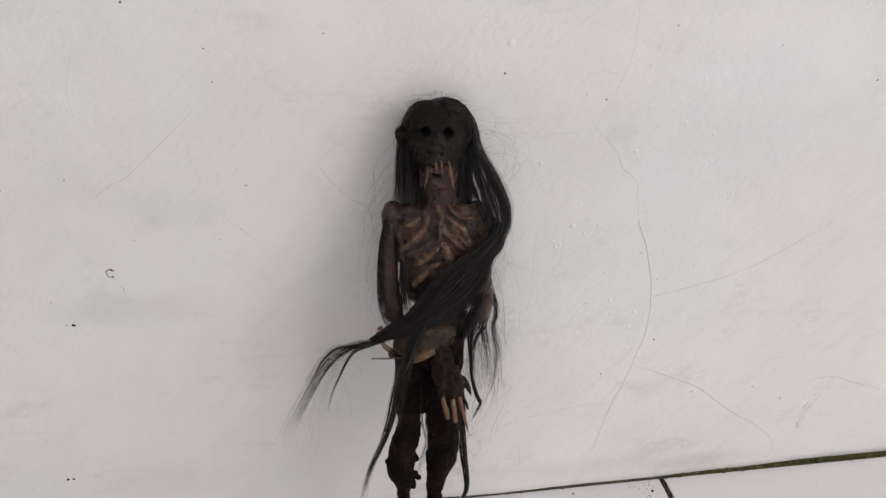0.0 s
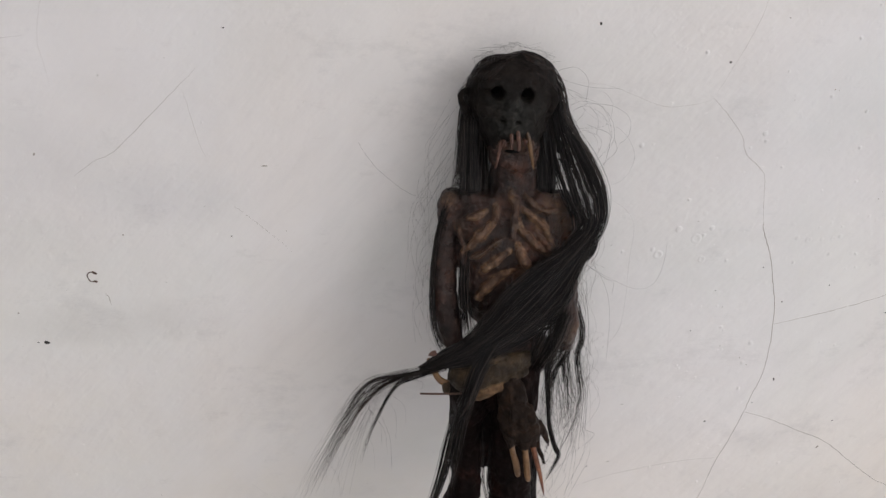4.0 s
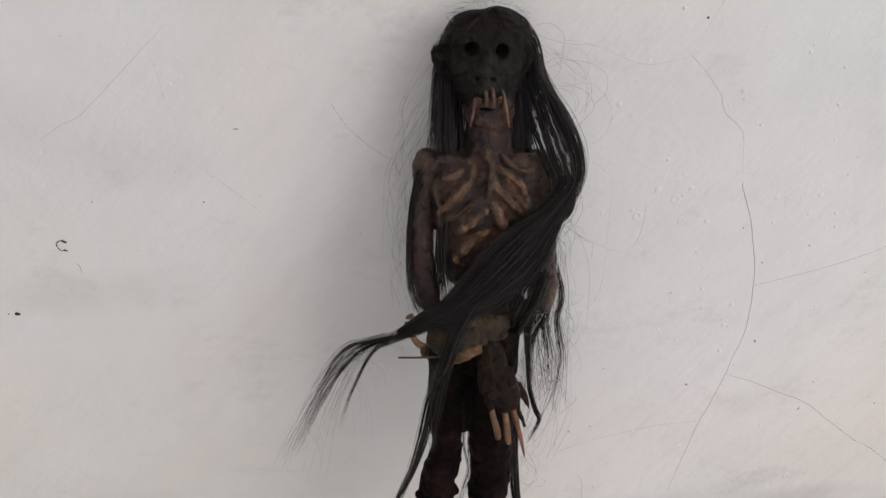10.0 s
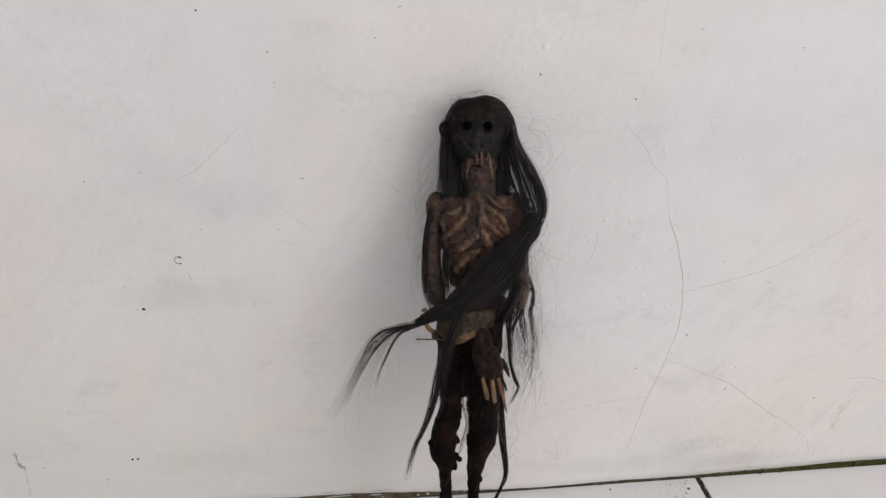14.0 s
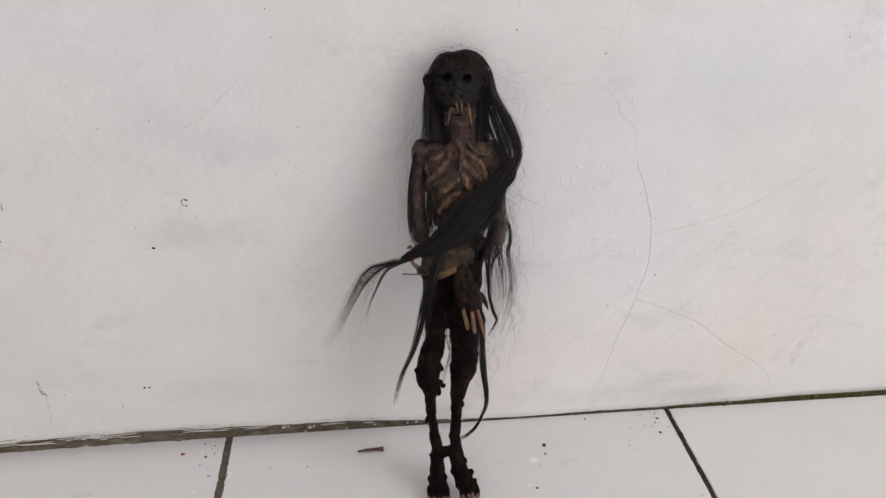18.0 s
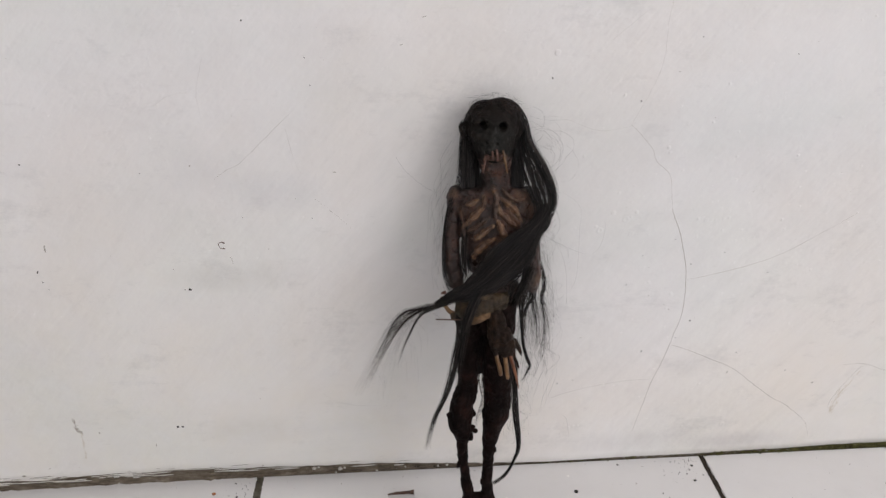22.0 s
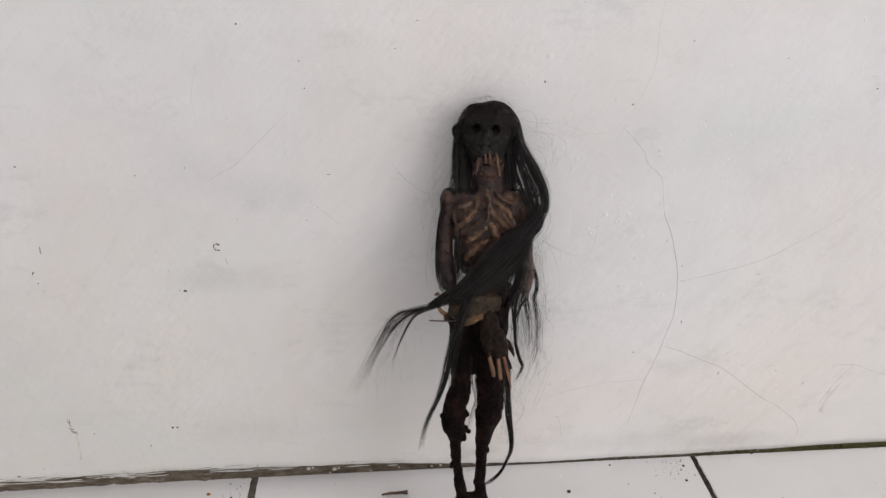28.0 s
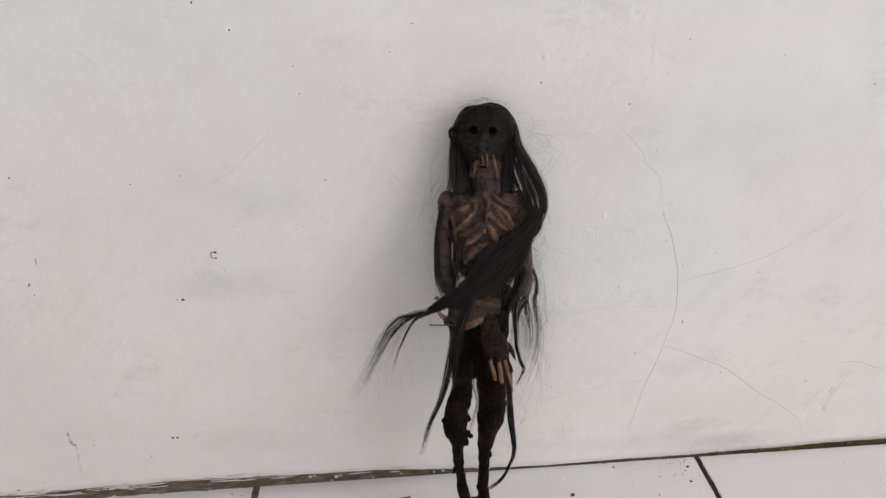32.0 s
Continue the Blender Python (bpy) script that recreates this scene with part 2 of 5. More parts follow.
PALM = hide("dark_palm_hide", (0.006, 0.0036, 0.0026), (0.0155, 0.0086, 0.0056), (0.07, 0.036, 0.018), 0.5, 0.0015, 0.12)
WRAP = hide("olive_brown_wrap", (0.014, 0.009, 0.005), (0.048, 0.032, 0.017), (0.17, 0.10, 0.05), 0.55, 0.0015, 0.25,
            ((0.06, 0.033, 0.018), (0.21, 0.12, 0.06), (0.42, 0.27, 0.14)))
FANG = hide("red_brown_fang", (0.05, 0.024, 0.018), (0.125, 0.062, 0.045), (0.26, 0.155, 0.11), 0.4, 0.0003)
CLAW = hide("amber_claw", (0.065, 0.034, 0.016), (0.185, 0.102, 0.046), (0.36, 0.22, 0.105), 0.38, 0.0003)
RED_CLAW = hide("red_amber_claw", (0.07, 0.026, 0.015), (0.21, 0.082, 0.042), (0.42, 0.20, 0.10), 0.38, 0.0003)
TOE = hide("pale_horn_claw", (0.035, 0.02, 0.016), (0.16, 0.105, 0.085), (0.36, 0.265, 0.215), 0.4, 0.0003)
# flat black that paints the shade inside eye holes, nostrils and mouth
HOLLOW_SHADE = material("painted_hollow_shade", (0.004, 0.004, 0.004), 0.9, 0.1)


def hair_of(name, *shades):
    """Glossy hair whose strands differ in shade, from the first to the last given."""
    m = material(name, shades[1], 0.24, 0.36)
    each = node(m, "ShaderNodeNewGeometry")
    return finish(m, ramp(m, each.outputs["Random Per Island"], (0.0, shades[0]), (0.72, shades[1]), (1.0, shades[2])))


# the palest shade paints the sheen as light streaks among black strands
HAIR = hair_of("black_hair", (0.0035, 0.003, 0.0032), (0.009, 0.0074, 0.0072), (0.075, 0.060, 0.053))
HAIR_TIP = hair_of("brown_black_hair", (0.010, 0.0065, 0.0058), (0.022, 0.0125, 0.010), (0.060, 0.034, 0.024))


# ---- mesh helpers ----
import itertools

from mathutils.bvhtree import BVHTree

def part(name, bm, mat, parent=None, label=""):
    """One bmesh as one mesh object under a thing or a part."""
    me = bpy.data.meshes.new(name)
    bm.to_mesh(me)
    bm.free()
    for m in (mat if isinstance(mat, (list, tuple)) else [mat]):
        me.materials.append(m)
    ob = new(name, me)
    ob.parent = parent
    return tagged(ob, label)


def box(bm, x0, x1, y0, y1, z0, z1):
    v = [bm.verts.new((x, y, z)) for x in (x0, x1) for y in (y0, y1) for z in (z0, z1)]
    for f in ((0, 1, 3, 2), (4, 6, 7, 5), (0, 4, 5, 1), (2, 3, 7, 6), (0, 2, 6, 4), (1, 5, 7, 3)):
        bm.faces.new([v[i] for i in f])


def spline(pts, steps):
    """Catmull-Rom through the points, which may carry a radius as a fourth number."""
    p = np.array(pts, float)
    p = np.vstack([2 * p[0] - p[1], p, 2 * p[-1] - p[-2]])
    out = []
    for i in range(1, len(p) - 2):
        for k in range(steps):
            t = k / steps
            out.append(0.5 * ((2 * p[i]) + (p[i + 1] - p[i - 1]) * t + (2 * p[i - 1] - 5 * p[i] + 4 * p[i + 1] - p[i + 2]) * t * t
                              + (3 * p[i] - p[i - 1] - 3 * p[i + 1] + p[i + 2]) * t ** 3))
    out.append(p[-2])
    return np.array(out)


def sweep(store, line, radii, sides, mat=0, flat=1.0):
    """A closed tube along a line into a store of (vertices, faces, materials)."""
    verts, faces, mats = store
    line = np.asarray(line, float)
    along = np.gradient(line, axis=0)
    along /= np.linalg.norm(along, axis=1)[:, None] + 1e-12
    u = np.cross(along, np.array((0.13, 1.0, 0.21)))
    u /= np.linalg.norm(u, axis=1)[:, None] + 1e-9
    w = np.cross(along, u)
    base, n = len(verts), len(line)
    a = 2 * math.pi * np.arange(sides) / sides
    r = np.asarray(radii, float)[:, None, None]
    ring = line[:, None, :] + r * (np.cos(a)[None, :, None] * u[:, None, :] + flat * np.sin(a)[None, :, None] * w[:, None, :])
    verts.extend(ring.reshape(-1, 3))
    i, s = np.meshgrid(np.arange(n - 1), np.arange(sides), indexing="ij")
    p, q = (base + i * sides + s).ravel(), (base + i * sides + (s + 1) % sides).ravel()
    faces.extend(map(tuple, np.stack([p, q, q + sides, p + sides], axis=1).tolist()))
    mats.extend([mat] * len(p))
    for cap in (range(sides - 1, -1, -1), range((n - 1) * sides, n * sides)):
        faces.append(tuple(base + k for k in cap))
        mats.append(mat)


def blob(store, centre, radii, seg=20, mat=0, turn=0.0):
    """An ellipsoid, turned about the y axis by so many degrees."""
    verts, faces, mats = store
    base, rings = len(verts), seg // 2
    c, s = math.cos(radians(turn)), math.sin(radians(turn))
    for i in range(1, rings):
        p = math.pi * i / rings
        for k in range(seg):
            q = 2 * math.pi * k / seg
            x, y, z = radii[0] * math.sin(p) * math.cos(q), radii[1] * math.sin(p) * math.sin(q), radii[2] * math.cos(p)
            verts.append(np.array((centre[0] + c * x + s * z, centre[1] + y, centre[2] - s * x + c * z)))
    top, low = len(verts), len(verts) + 1
    verts.append(np.array((centre[0] + s * radii[2], centre[1], centre[2] + c * radii[2])))
    verts.append(np.array((centre[0] - s * radii[2], centre[1], centre[2] - c * radii[2])))
    for i in range(rings - 2):
        for k in range(seg):
            a, b = base + i * seg + k, base + i * seg + (k + 1) % seg
            faces.append((a, a + seg, b + seg, b))
            mats.append(mat)
    for k in range(seg):
        faces.append((top, base + k, base + (k + 1) % seg))
        faces.append((low, base + (rings - 2) * seg + (k + 1) % seg, base + (rings - 2) * seg + k))
        mats.extend((mat, mat))


def mesh_of(name, store, smooth=True):
    me = bpy.data.meshes.new(name)
    me.from_pydata([tuple(v) for v in store[0]], [], store[1])
    me.polygons.foreach_set("material_index", store[2])
    me.polygons.foreach_set("use_smooth", [smooth] * len(me.polygons))
    me.update()
    return me


# ---- room ----
def fine(a, b, lo, hi, step, coarse):
    """Grid lines from a to b, close together between lo and hi."""
    out = list(np.arange(a, lo, coarse)) + list(np.arange(lo, hi, step)) + list(np.arange(hi, b, coarse)) + [b]
    return [v for i, v in enumerate(out) if i == 0 or v - out[i - 1] > 1e-6]


def foot_of_plaster(x):
    """Height at which the flaked plaster ends above the floor."""
    t = min(max((0.22 - x) / 0.24, 0), 1)
    e = 0.0016 + 0.0087 * t * t * (3 - 2 * t)
    rag = 0.3 + 0.7 * t
    return max(0.0008, e - 0.0008 + rag * (0.0007 * noise.noise((x * 60, 3.1, 0)) + 0.0022 * noise.noise((x * 11, 7.7, 0)) + 0.0007 * noise.noise((x * 300, 1.7, 0))))


def wall_north():
    xs = fine(WEST, EAST, -0.30, 0.56, 0.004, 0.06)
    zs = [0.0, 0.0015, 0.003] + fine(0.006, TOP, 0.006, 0.50, 0.004, 0.06)
    verts, faces = [], []
    for z in zs:
        for x in xs:
            f = foot_of_plaster(x)
            zz = f + (TOP - f) * z / TOP if z > 0.004 else f + z * 0.4
            y = 0.0006 * noise.noise((x * 22, zz * 22, 0.5)) + 0.0016 * noise.noise((x * 5, zz * 5, 2.5))
            y += 0.0025 * max(0, 1 - z / 0.003) ** 2
            verts.append((x, y, zz))
    n = len(xs)
    for j in range(len(zs) - 1):
        for i in range(n - 1):
            faces.append((j * n + i, j * n + i + 1, (j + 1) * n + i + 1, (j + 1) * n + i))
    # underside and back of the slab
    low = len(verts)
    for i, x in enumerate(xs):
        verts.append((x, 0.15, verts[i][2]))
    for i, x in enumerate(xs):
        verts.append((x, 0.15, TOP))
    for i in range(n - 1):
        faces.append((i, low + i, low + i + 1, i + 1))
        faces.append((low + i, low + n + i, low + n + i + 1, low + i + 1))
    me = bpy.data.meshes.new("wall_north")
    me.from_pydata(verts, [], faces)
    me.polygons.foreach_set("use_smooth", [True] * len(me.polygons))
    me.materials.append(WALL)
    return tagged(new("wall_north", me), "white limewashed plaster wall, cracked and scuffed, flaking at its foot", "wall", kind="structure")


north = wall_north()


def slab(name, label, category, boxes, mat):
    bm = bmesh.new()
    for b in boxes:
        box(bm, *b)
    ob = part(name, bm, mat)
    return tagged(ob, label, category, kind="structure")


slab("wall_west", "plain white plaster wall", "wall", [(WEST - 0.15, WEST, SOUTH, 0.15, 0, TOP)], ROOM)
slab("wall_south", "plain white plaster wall with an added opening for fill light", "wall",
     [(WEST - 0.15, FILL_OPENING[0], SOUTH - 0.15, SOUTH, 0, TOP), (FILL_OPENING[1], EAST + 0.15, SOUTH - 0.15, SOUTH, 0, TOP),
      (FILL_OPENING[0], FILL_OPENING[1], SOUTH - 0.15, SOUTH, 0, FILL_OPENING[2]), (FILL_OPENING[0], FILL_OPENING[1], SOUTH - 0.15, SOUTH, FILL_OPENING[3], TOP)], ROOM)
slab("wall_east", "plain white plaster wall with a wide doorway", "wall",
     [(EAST, EAST + 0.15, SOUTH, DOOR[0], 0, TOP), (EAST, EAST + 0.15, DOOR[1], 0.15, 0, TOP), (EAST, EAST + 0.15, DOOR[0], DOOR[1], DOOR[3], TOP)], ROOM)
slab("ceiling", "plain white ceiling", "ceiling", [(WEST - 0.15, EAST + 0.15, SOUTH - 0.15, 0.15, TOP, TOP + 0.1)], ROOM)
slab("ground", "grey ground under the floor and outside", "ground", [(-60, 60, -60, 60, -0.4, -0.2)], GROUT)
floor = slab("floor", "white ceramic tile floor with dirty dark joints", "floor", [(WEST - 0.15, EAST + 0.15, SOUTH - 0.15, 0.15, -0.2, -0.0016)], GROUT)

# mortar left bare along the foot of the wall, mossy towards one end
bm = bmesh.new()
cols = list(np.arange(-0.5, 0.8, 0.0025))
rows = 9
grid = []
for x in cols:
    f = foot_of_plaster(x) + 0.0015
    edge = 0.0048 - 0.0125 * x - 0.0005
    line = []
    for k in range(rows):
        t = k / (rows - 1)
        y = min(edge, 0.003) * (1 - t) + (0.0036 if f > 0.006 else 0.0026) * t + 0.0013 * noise.noise((x * 150, t * 4, 1.0)) + 0.001 * noise.noise((x * 420, t * 9, 5.0))
        line.append(bm.verts.new((x, y, -0.002 + (f + 0.002) * t)))
    grid.append(line)
for a, b in zip(grid, grid[1:]):
    for k in range(rows - 1):
        fc = bm.faces.new((a[k], b[k], b[k + 1], a[k + 1]))
        x = fc.calc_center_median().x
        fc.material_index = 1 if x + 0.12 * noise.noise((x * 35, k * 0.6, 2)) > 0.33 else 0
        fc.smooth = True
strip = part("skirting_mortar", bm, [MORTAR, MOSS])
tagged(strip, "strip of bare grey-brown mortar, mossy green at one end", "mortar", kind="structure")


# ---- the figure ----
def axis_y(z):
    """Depth of the leaning figure's middle at a height, in metres."""
    return -0.058 + z * 0.184


def at(x, z, d=0.0):
    """A place on the figure: millimetres across and up, and forward of its middle."""
    if z > 20 and d > 8:
        z += 0.75 * (d - 8)
    return np.array((x / 1000, axis_y(z / 1000) - d / 1000, z / 1000))


def limb(store, *pts, sides=14, steps=6, mat=0, flat=1.0):
    """A tube through (x, z, forward, radius) in millimetres."""
    line = spline([(*at(x, z, d), r / 1000) for x, z, d, r in pts], steps)
    sweep(store, line[:, :3], np.maximum(line[:, 3], 0.0001), sides, mat, flat)


def lump(store, x, z, d, rx, ry, rz, turn=0.0, mat=0):
    blob(store, at(x, z, d), (rx / 1000, ry / 1000, rz / 1000), 20, mat, turn)


def fused(store, voxel, rough, seed, smooth=2):
    """The union of overlapping pieces as one skin, with an uneven surface."""
    ob = new("skin", mesh_of("skin", store))
    mod = ob.modifiers.new("union", "REMESH")
    mod.mode, mod.voxel_size = "VOXEL", voxel
    soft = ob.modifiers.new("soft", "SMOOTH")
    soft.factor, soft.iterations = 0.5, smooth
    dg = bpy.context.evaluated_depsgraph_get()
    me = bpy.data.meshes.new_from_object(ob.evaluated_get(dg))
    bpy.data.objects.remove(ob)
    v = np.array([x.co for x in me.vertices])
    nrm = np.array([x.normal for x in me.vertices])
    push = np.array([0.65 * noise.noise(Vector(p) * 170 + Vector((seed, 0, 0))) + 0.35 * noise.noise(Vector(p) * 480 + Vector((0, seed, 0)))
                     + 0.5 * abs(noise.noise(Vector((p[0] * 300, p[1] * 300, p[2] * 130 + seed)))) for p in v])
    v = v + nrm * (push * rough)[:, None]
    faces = [tuple(p.vertices) for p in me.polygons]
    bpy.data.meshes.remove(me)
    return v, faces


def doll():
    rng = random.Random(11)
    rnp = np.random.default_rng(11)
    skin, ridge_at = ([], [], []), {}

    def add(v, faces, mat, ridge=None):
        base = len(skin[0])
        if ridge is not None:
            ridge_at[base] = ridge
        skin[0].extend(list(v))
        skin[1].extend([tuple(base + i for i in f) for f in faces])
        skin[2].extend([mat] * len(faces) if isinstance(mat, int) else mat)

    def near_lines(v, lines, bleed=0.0004):
        """How close each vertex lies to lines of (x, y, z, radius); 1 at the radius."""
        lines = np.array(lines)
        return np.array([np.min(np.linalg.norm(lines[:, :3] - p, axis=1) / (lines[:, 3] + bleed)) for p in v])

    # head: round skull, sunken cheeks, flat nose, narrow muzzle running into the neck
    s = ([], [], [])
    lump(s, 146.2, 242.8, 0, 16.0, 13.0, 14.0)
    lump(s, 149.0, 245.4, 0, 13.0, 11.6, 12.0)
    lump(s, 146.0, 236, 3.0, 12.0, 11.0, 12.0)
    lump(s, 146.4, 230, 4.0, 9.3, 9.0, 9.5)
    lump(s, 146.8, 224, 4.0, 8.4, 8.0, 7.0)
    lump(s, 143.9, 239.6, 11.8, 2.5, 2.6, 4.2)
    lump(s, 143.7, 236.6, 12.0, 4.4, 2.2, 1.9)
    lump(s, 145.0, 231.0, 11.4, 5.6, 3.0, 3.4)
    lump(s, 139.0, 247.6, 9.6, 4.9, 2.4, 1.7, -8)
    lump(s, 150.2, 247.0, 9.6, 4.9, 2.4, 1.7, 10)
    lump(s, 136.6, 240.0, 8.9, 3.6, 2.8, 2.4, 20)
    lump(s, 152.6, 239.6, 8.9, 3.8, 2.8, 2.6, -20)
    limb(s, (131.2, 245.2, 3, 0.9), (128.9, 244.6, 4.2, 1.2), (128.3, 242.8, 4.5, 1.2), (129.3, 240.6, 4.2, 1.0), (130.8, 238.4, 3.6, 0.9))
    limb(s, (155.2, 246.6, 8, 0.8), (157.6, 246.6, 8.2, 1.2), (159.2, 244.0, 8, 1.2), (158.8, 240.6, 8, 1.1), (156.8, 237.2, 8, 0.9))
    v, f = fused(s, 0.00052, 0.0013, 3, 1)
    mats = np.zeros(len(f), int)
    for ex, ez, r in ((139.6, 246.5, 1.75), (149.2, 245.8, 1.9), (141.3, 237.7, 0.85), (146.0, 237.5, 0.8)):
        front = v[:, 1] < axis_y(ez / 1000) - 0.0035
        dist = np.hypot(v[:, 0] - ex / 1000, (v[:, 2] - ez / 1000) * (1.0 if r > 1 else 1.4)) / (r / 1000)
        near = front & (dist < 1.3)
        v[near, 1] += (0.0055 if r > 1 else 0.0016) * np.clip(1.3 - dist[near], 0, 0.4) / 0.4
        # the pits' floors take the painted black, too shallow to darken by themselves
        for i, face in enumerate(f):
            if all(front[k] and dist[k] < (0.95 if r > 1 else 0.75) for k in face):
                mats[i] = 6
    # brown hide round the mouth and chin
    for i, face in enumerate(f):
        p = Vector(v[face[0]])
        if mats[i] == 0 and p.z + 0.003 * noise.noise(p * 220) + 0.0015 * noise.noise(p * 700) < 0.2320 - 0.8 * max(0.0, abs(p.x - 0.1455) - 0.0035) and p.y < axis_y(p.z) - 0.002:
            mats[i] = 1
    # pale grey-green crust on the face, worn off towards the scalp
    face_mask = []
    for p in v:
        q = 1.15 - math.hypot((p[0] - 0.1445) / 0.0115, (p[2] - 0.2385) / 0.0105)
        face_mask.append(min(1.0, max(0.0, 1.3 * q + 0.5 * noise.noise(Vector(p) * 260))))
    add(v, f, [int(m) for m in mats], np.array(face_mask))
    skull = BVHTree.FromPolygons([Vector(p) for p in v], f)

    # trunk and arms
    s = ([], [], [])
    lump(s, 146.8, 222.5, 5.0, 7.0, 6.0, 6.0)
    limb(s, (146.6, 228, 2, 7.6), (147, 219, 2, 7.7), (147, 211, 1, 8.6), (146.5, 204, 0, 11))
    lump(s, 146.5, 199, 0.5, 21.5, 9.5, 14.0)
    lump(s, 146.5, 190, 1.5, 19.5, 10.0, 16.0)
    lump(s, 147.5, 176, 0.5, 18.5, 9.0, 18.0)
    lump(s, 146, 150, 0.5, 18.0, 8.5, 13.0)
    lump(s, 126.6, 206.4, 0, 5.4, 5.5, 5.4)
    lump(s, 165.5, 204.2, 0, 7.0, 5.5, 6.4)
    limb(s, (126.5, 208.5, 2, 2.2), (135, 209.2, 5, 1.9), (143, 208.5, 7, 2.0))
    limb(s, (166, 207.5, 2, 2.2), (158, 209.4, 5, 1.9), (150, 209, 7, 2.0))
    limb(s, (126.4, 206, 0, 4.6), (124.0, 194, 1, 4.0), (123.6, 180, 2, 4.1), (124.2, 168, 4, 4.5), (126.5, 159, 7, 3.9), (131, 151, 11, 3.4))
    limb(s, (167, 204, 0, 5.0), (168, 190, 0, 4.4), (168.2, 174, 1, 4.4), (168, 161, 3, 4.4), (166, 154, 5, 3.8))
    v, f = fused(s, 0.0007, 0.0009, 9)
    from_front = BVHTree.FromPolygons([Vector(p) for p in v], f)

    def chest(x, z, proud=0.0):
        """A place on the trunk's front, so many millimetres proud of it."""
        hit = from_front.ray_cast(Vector((x / 1000, -0.3, z / 1000)), Vector((0, 1, 0)))[0]
        y = hit.y if hit else axis_y(z / 1000) - 0.004
        return np.array((x / 1000, y - proud / 1000, z / 1000))

    # ribs standing out under the hide; the last number is how strongly bone tan and painted highlights show
    ribs = (((130.5, 204.1), (133.4, 205.3), (136.8, 207.2), 1.05, 0.55), ((140.1, 209), (139.7, 205.2), (136.8, 201), (133.3, 197.3), (130, 193.2), (128.5, 191.3), 1.15, 0.9),
            ((142.7, 198.8), (139.2, 196.5), (135.7, 193.3), (131.4, 190.2), 1.0, 0.25), ((144.6, 194.3), (141.5, 192.1), (137.6, 188.3), (134.8, 184.9), 1.2, 0.75),
            ((145.5, 186.4), (141.5, 184.2), (138, 181.4), (135.8, 178.1), (134.4, 175.6), 1.35, 1.25), ((149.2, 208.1), (152.7, 205.1), (156.1, 202.1), (158.3, 199.2), (160.2, 194.2), 1.2, 0.9),
            ((147.9, 204.4), (149.3, 200.5), (151.8, 198.5), (153.9, 195.9), (157.9, 192.4), 1.1, 0.6), ((147.4, 196.7), (148.6, 193.3), (150, 190.1), (151.6, 187.1), 1.3, 1.0),
            ((144.5, 214.5), (145.3, 212), (146.5, 209.2), (146.1, 203.5), (145.4, 198.7), 1.1, 0.25), ((153.5, 201), (156, 197.5), (158.5, 194.5), (159.5, 189), 0.9, 0.3),
            ((127.5, 200), (129.5, 194), (130.5, 186), (131.5, 178), 0.9, 0.1), ((149.8, 213), (152.5, 209.5), (157, 206.5), (162, 206), 1.0, 0.35), ((152, 186), (150, 183), (146.5, 181), 0.9, 0.3))
    bare = []
    for *path, r, k in ribs:
        line = spline([(*chest(x, z, 0.75), r / 1000) for x, z in path], 7)
        rad = line[:, 3] * (0.45 + 0.65 * np.sin(np.linspace(0.25, math.pi - 0.3, len(line)))) * np.array([1 + 0.45 * noise.noise(Vector(p[:3]) * 420) for p in line])
        sweep(s, line[:, :3], rad, 10)
        bare.append((k, [(*p[:3], q) for p, q in zip(line, rad)]))
    lump(s, 163.5, 206, 4.2, 4.6, 2.0, 3.2)
    v, f = fused(s, 0.00048, 0.0011, 9, 1)
    front = v[:, 1] < np.array([axis_y(q) for q in v[:, 2]]) - 0.002
    worn = np.zeros(len(v))
    for k, line in bare:
        worn = np.maximum(worn, k * np.clip((1.42 - np.where(front, near_lines(v, line, 0.0002), 9)) * 2.4, 0, 1))
    # bare patches, and highlights painted on the breastbone
    for x, z, r, k in ((161, 208.5, 3.8, 0.55), (165, 203, 5.5, 0.35), (124.5, 209.5, 2.6, 0.6), (145.3, 212, 1.3, 0.9), (146.7, 209.3, 1.1, 0.9), (170, 160, 4, 0.4), (149, 186.5, 2.5, 0.5), (152, 185, 2, 0.4), (128, 200, 2.5, 0.25)):
        dist = np.hypot(v[:, 0] - x / 1000, v[:, 2] - z / 1000) / (r / 1000)
        worn = np.maximum(worn, k * np.clip(1.3 - dist, 0, 1) * front)
    add(v, f, 1, worn)

    # loin wrap: a stiff fold of hide across the hips with a pale lower rim
    s = ([], [], [])
    limb(s, (125.5, 149, 8, 4.6), (132, 145.5, 11, 6.4), (139, 146.5, 12, 5.6), (146, 150, 11, 4.6), (153, 152.5, 8, 3.2), flat=0.7)
    rim = ((129.5, 139.2, 12.5, 1.2), (134.3, 138.6, 14, 1.7), (138, 139.6, 14.5, 1.7), (142.4, 141.6, 14, 1.2), (146.4, 144, 13.5, 1.0), (152.5, 147.4, 11, 0.9))
    limb(s, *rim)
    limb(s, (131, 150, 14, 1.2), (137, 151, 15.5, 1.4), (144, 153, 14.5, 1.2))
    v, f = fused(s, 0.00055, 0.0012, 23, 1)
    line = [(*at(x, z, d), r / 1000) for x, z, d, r in rim[1:4]]
    add(v, f, 7, np.clip((1.5 - near_lines(v, spline(line, 6))) * 1.2, 0, 0.8))

    # legs, knobbly at the knees, with bound ankles and broad feet
    s = ([], [], [])
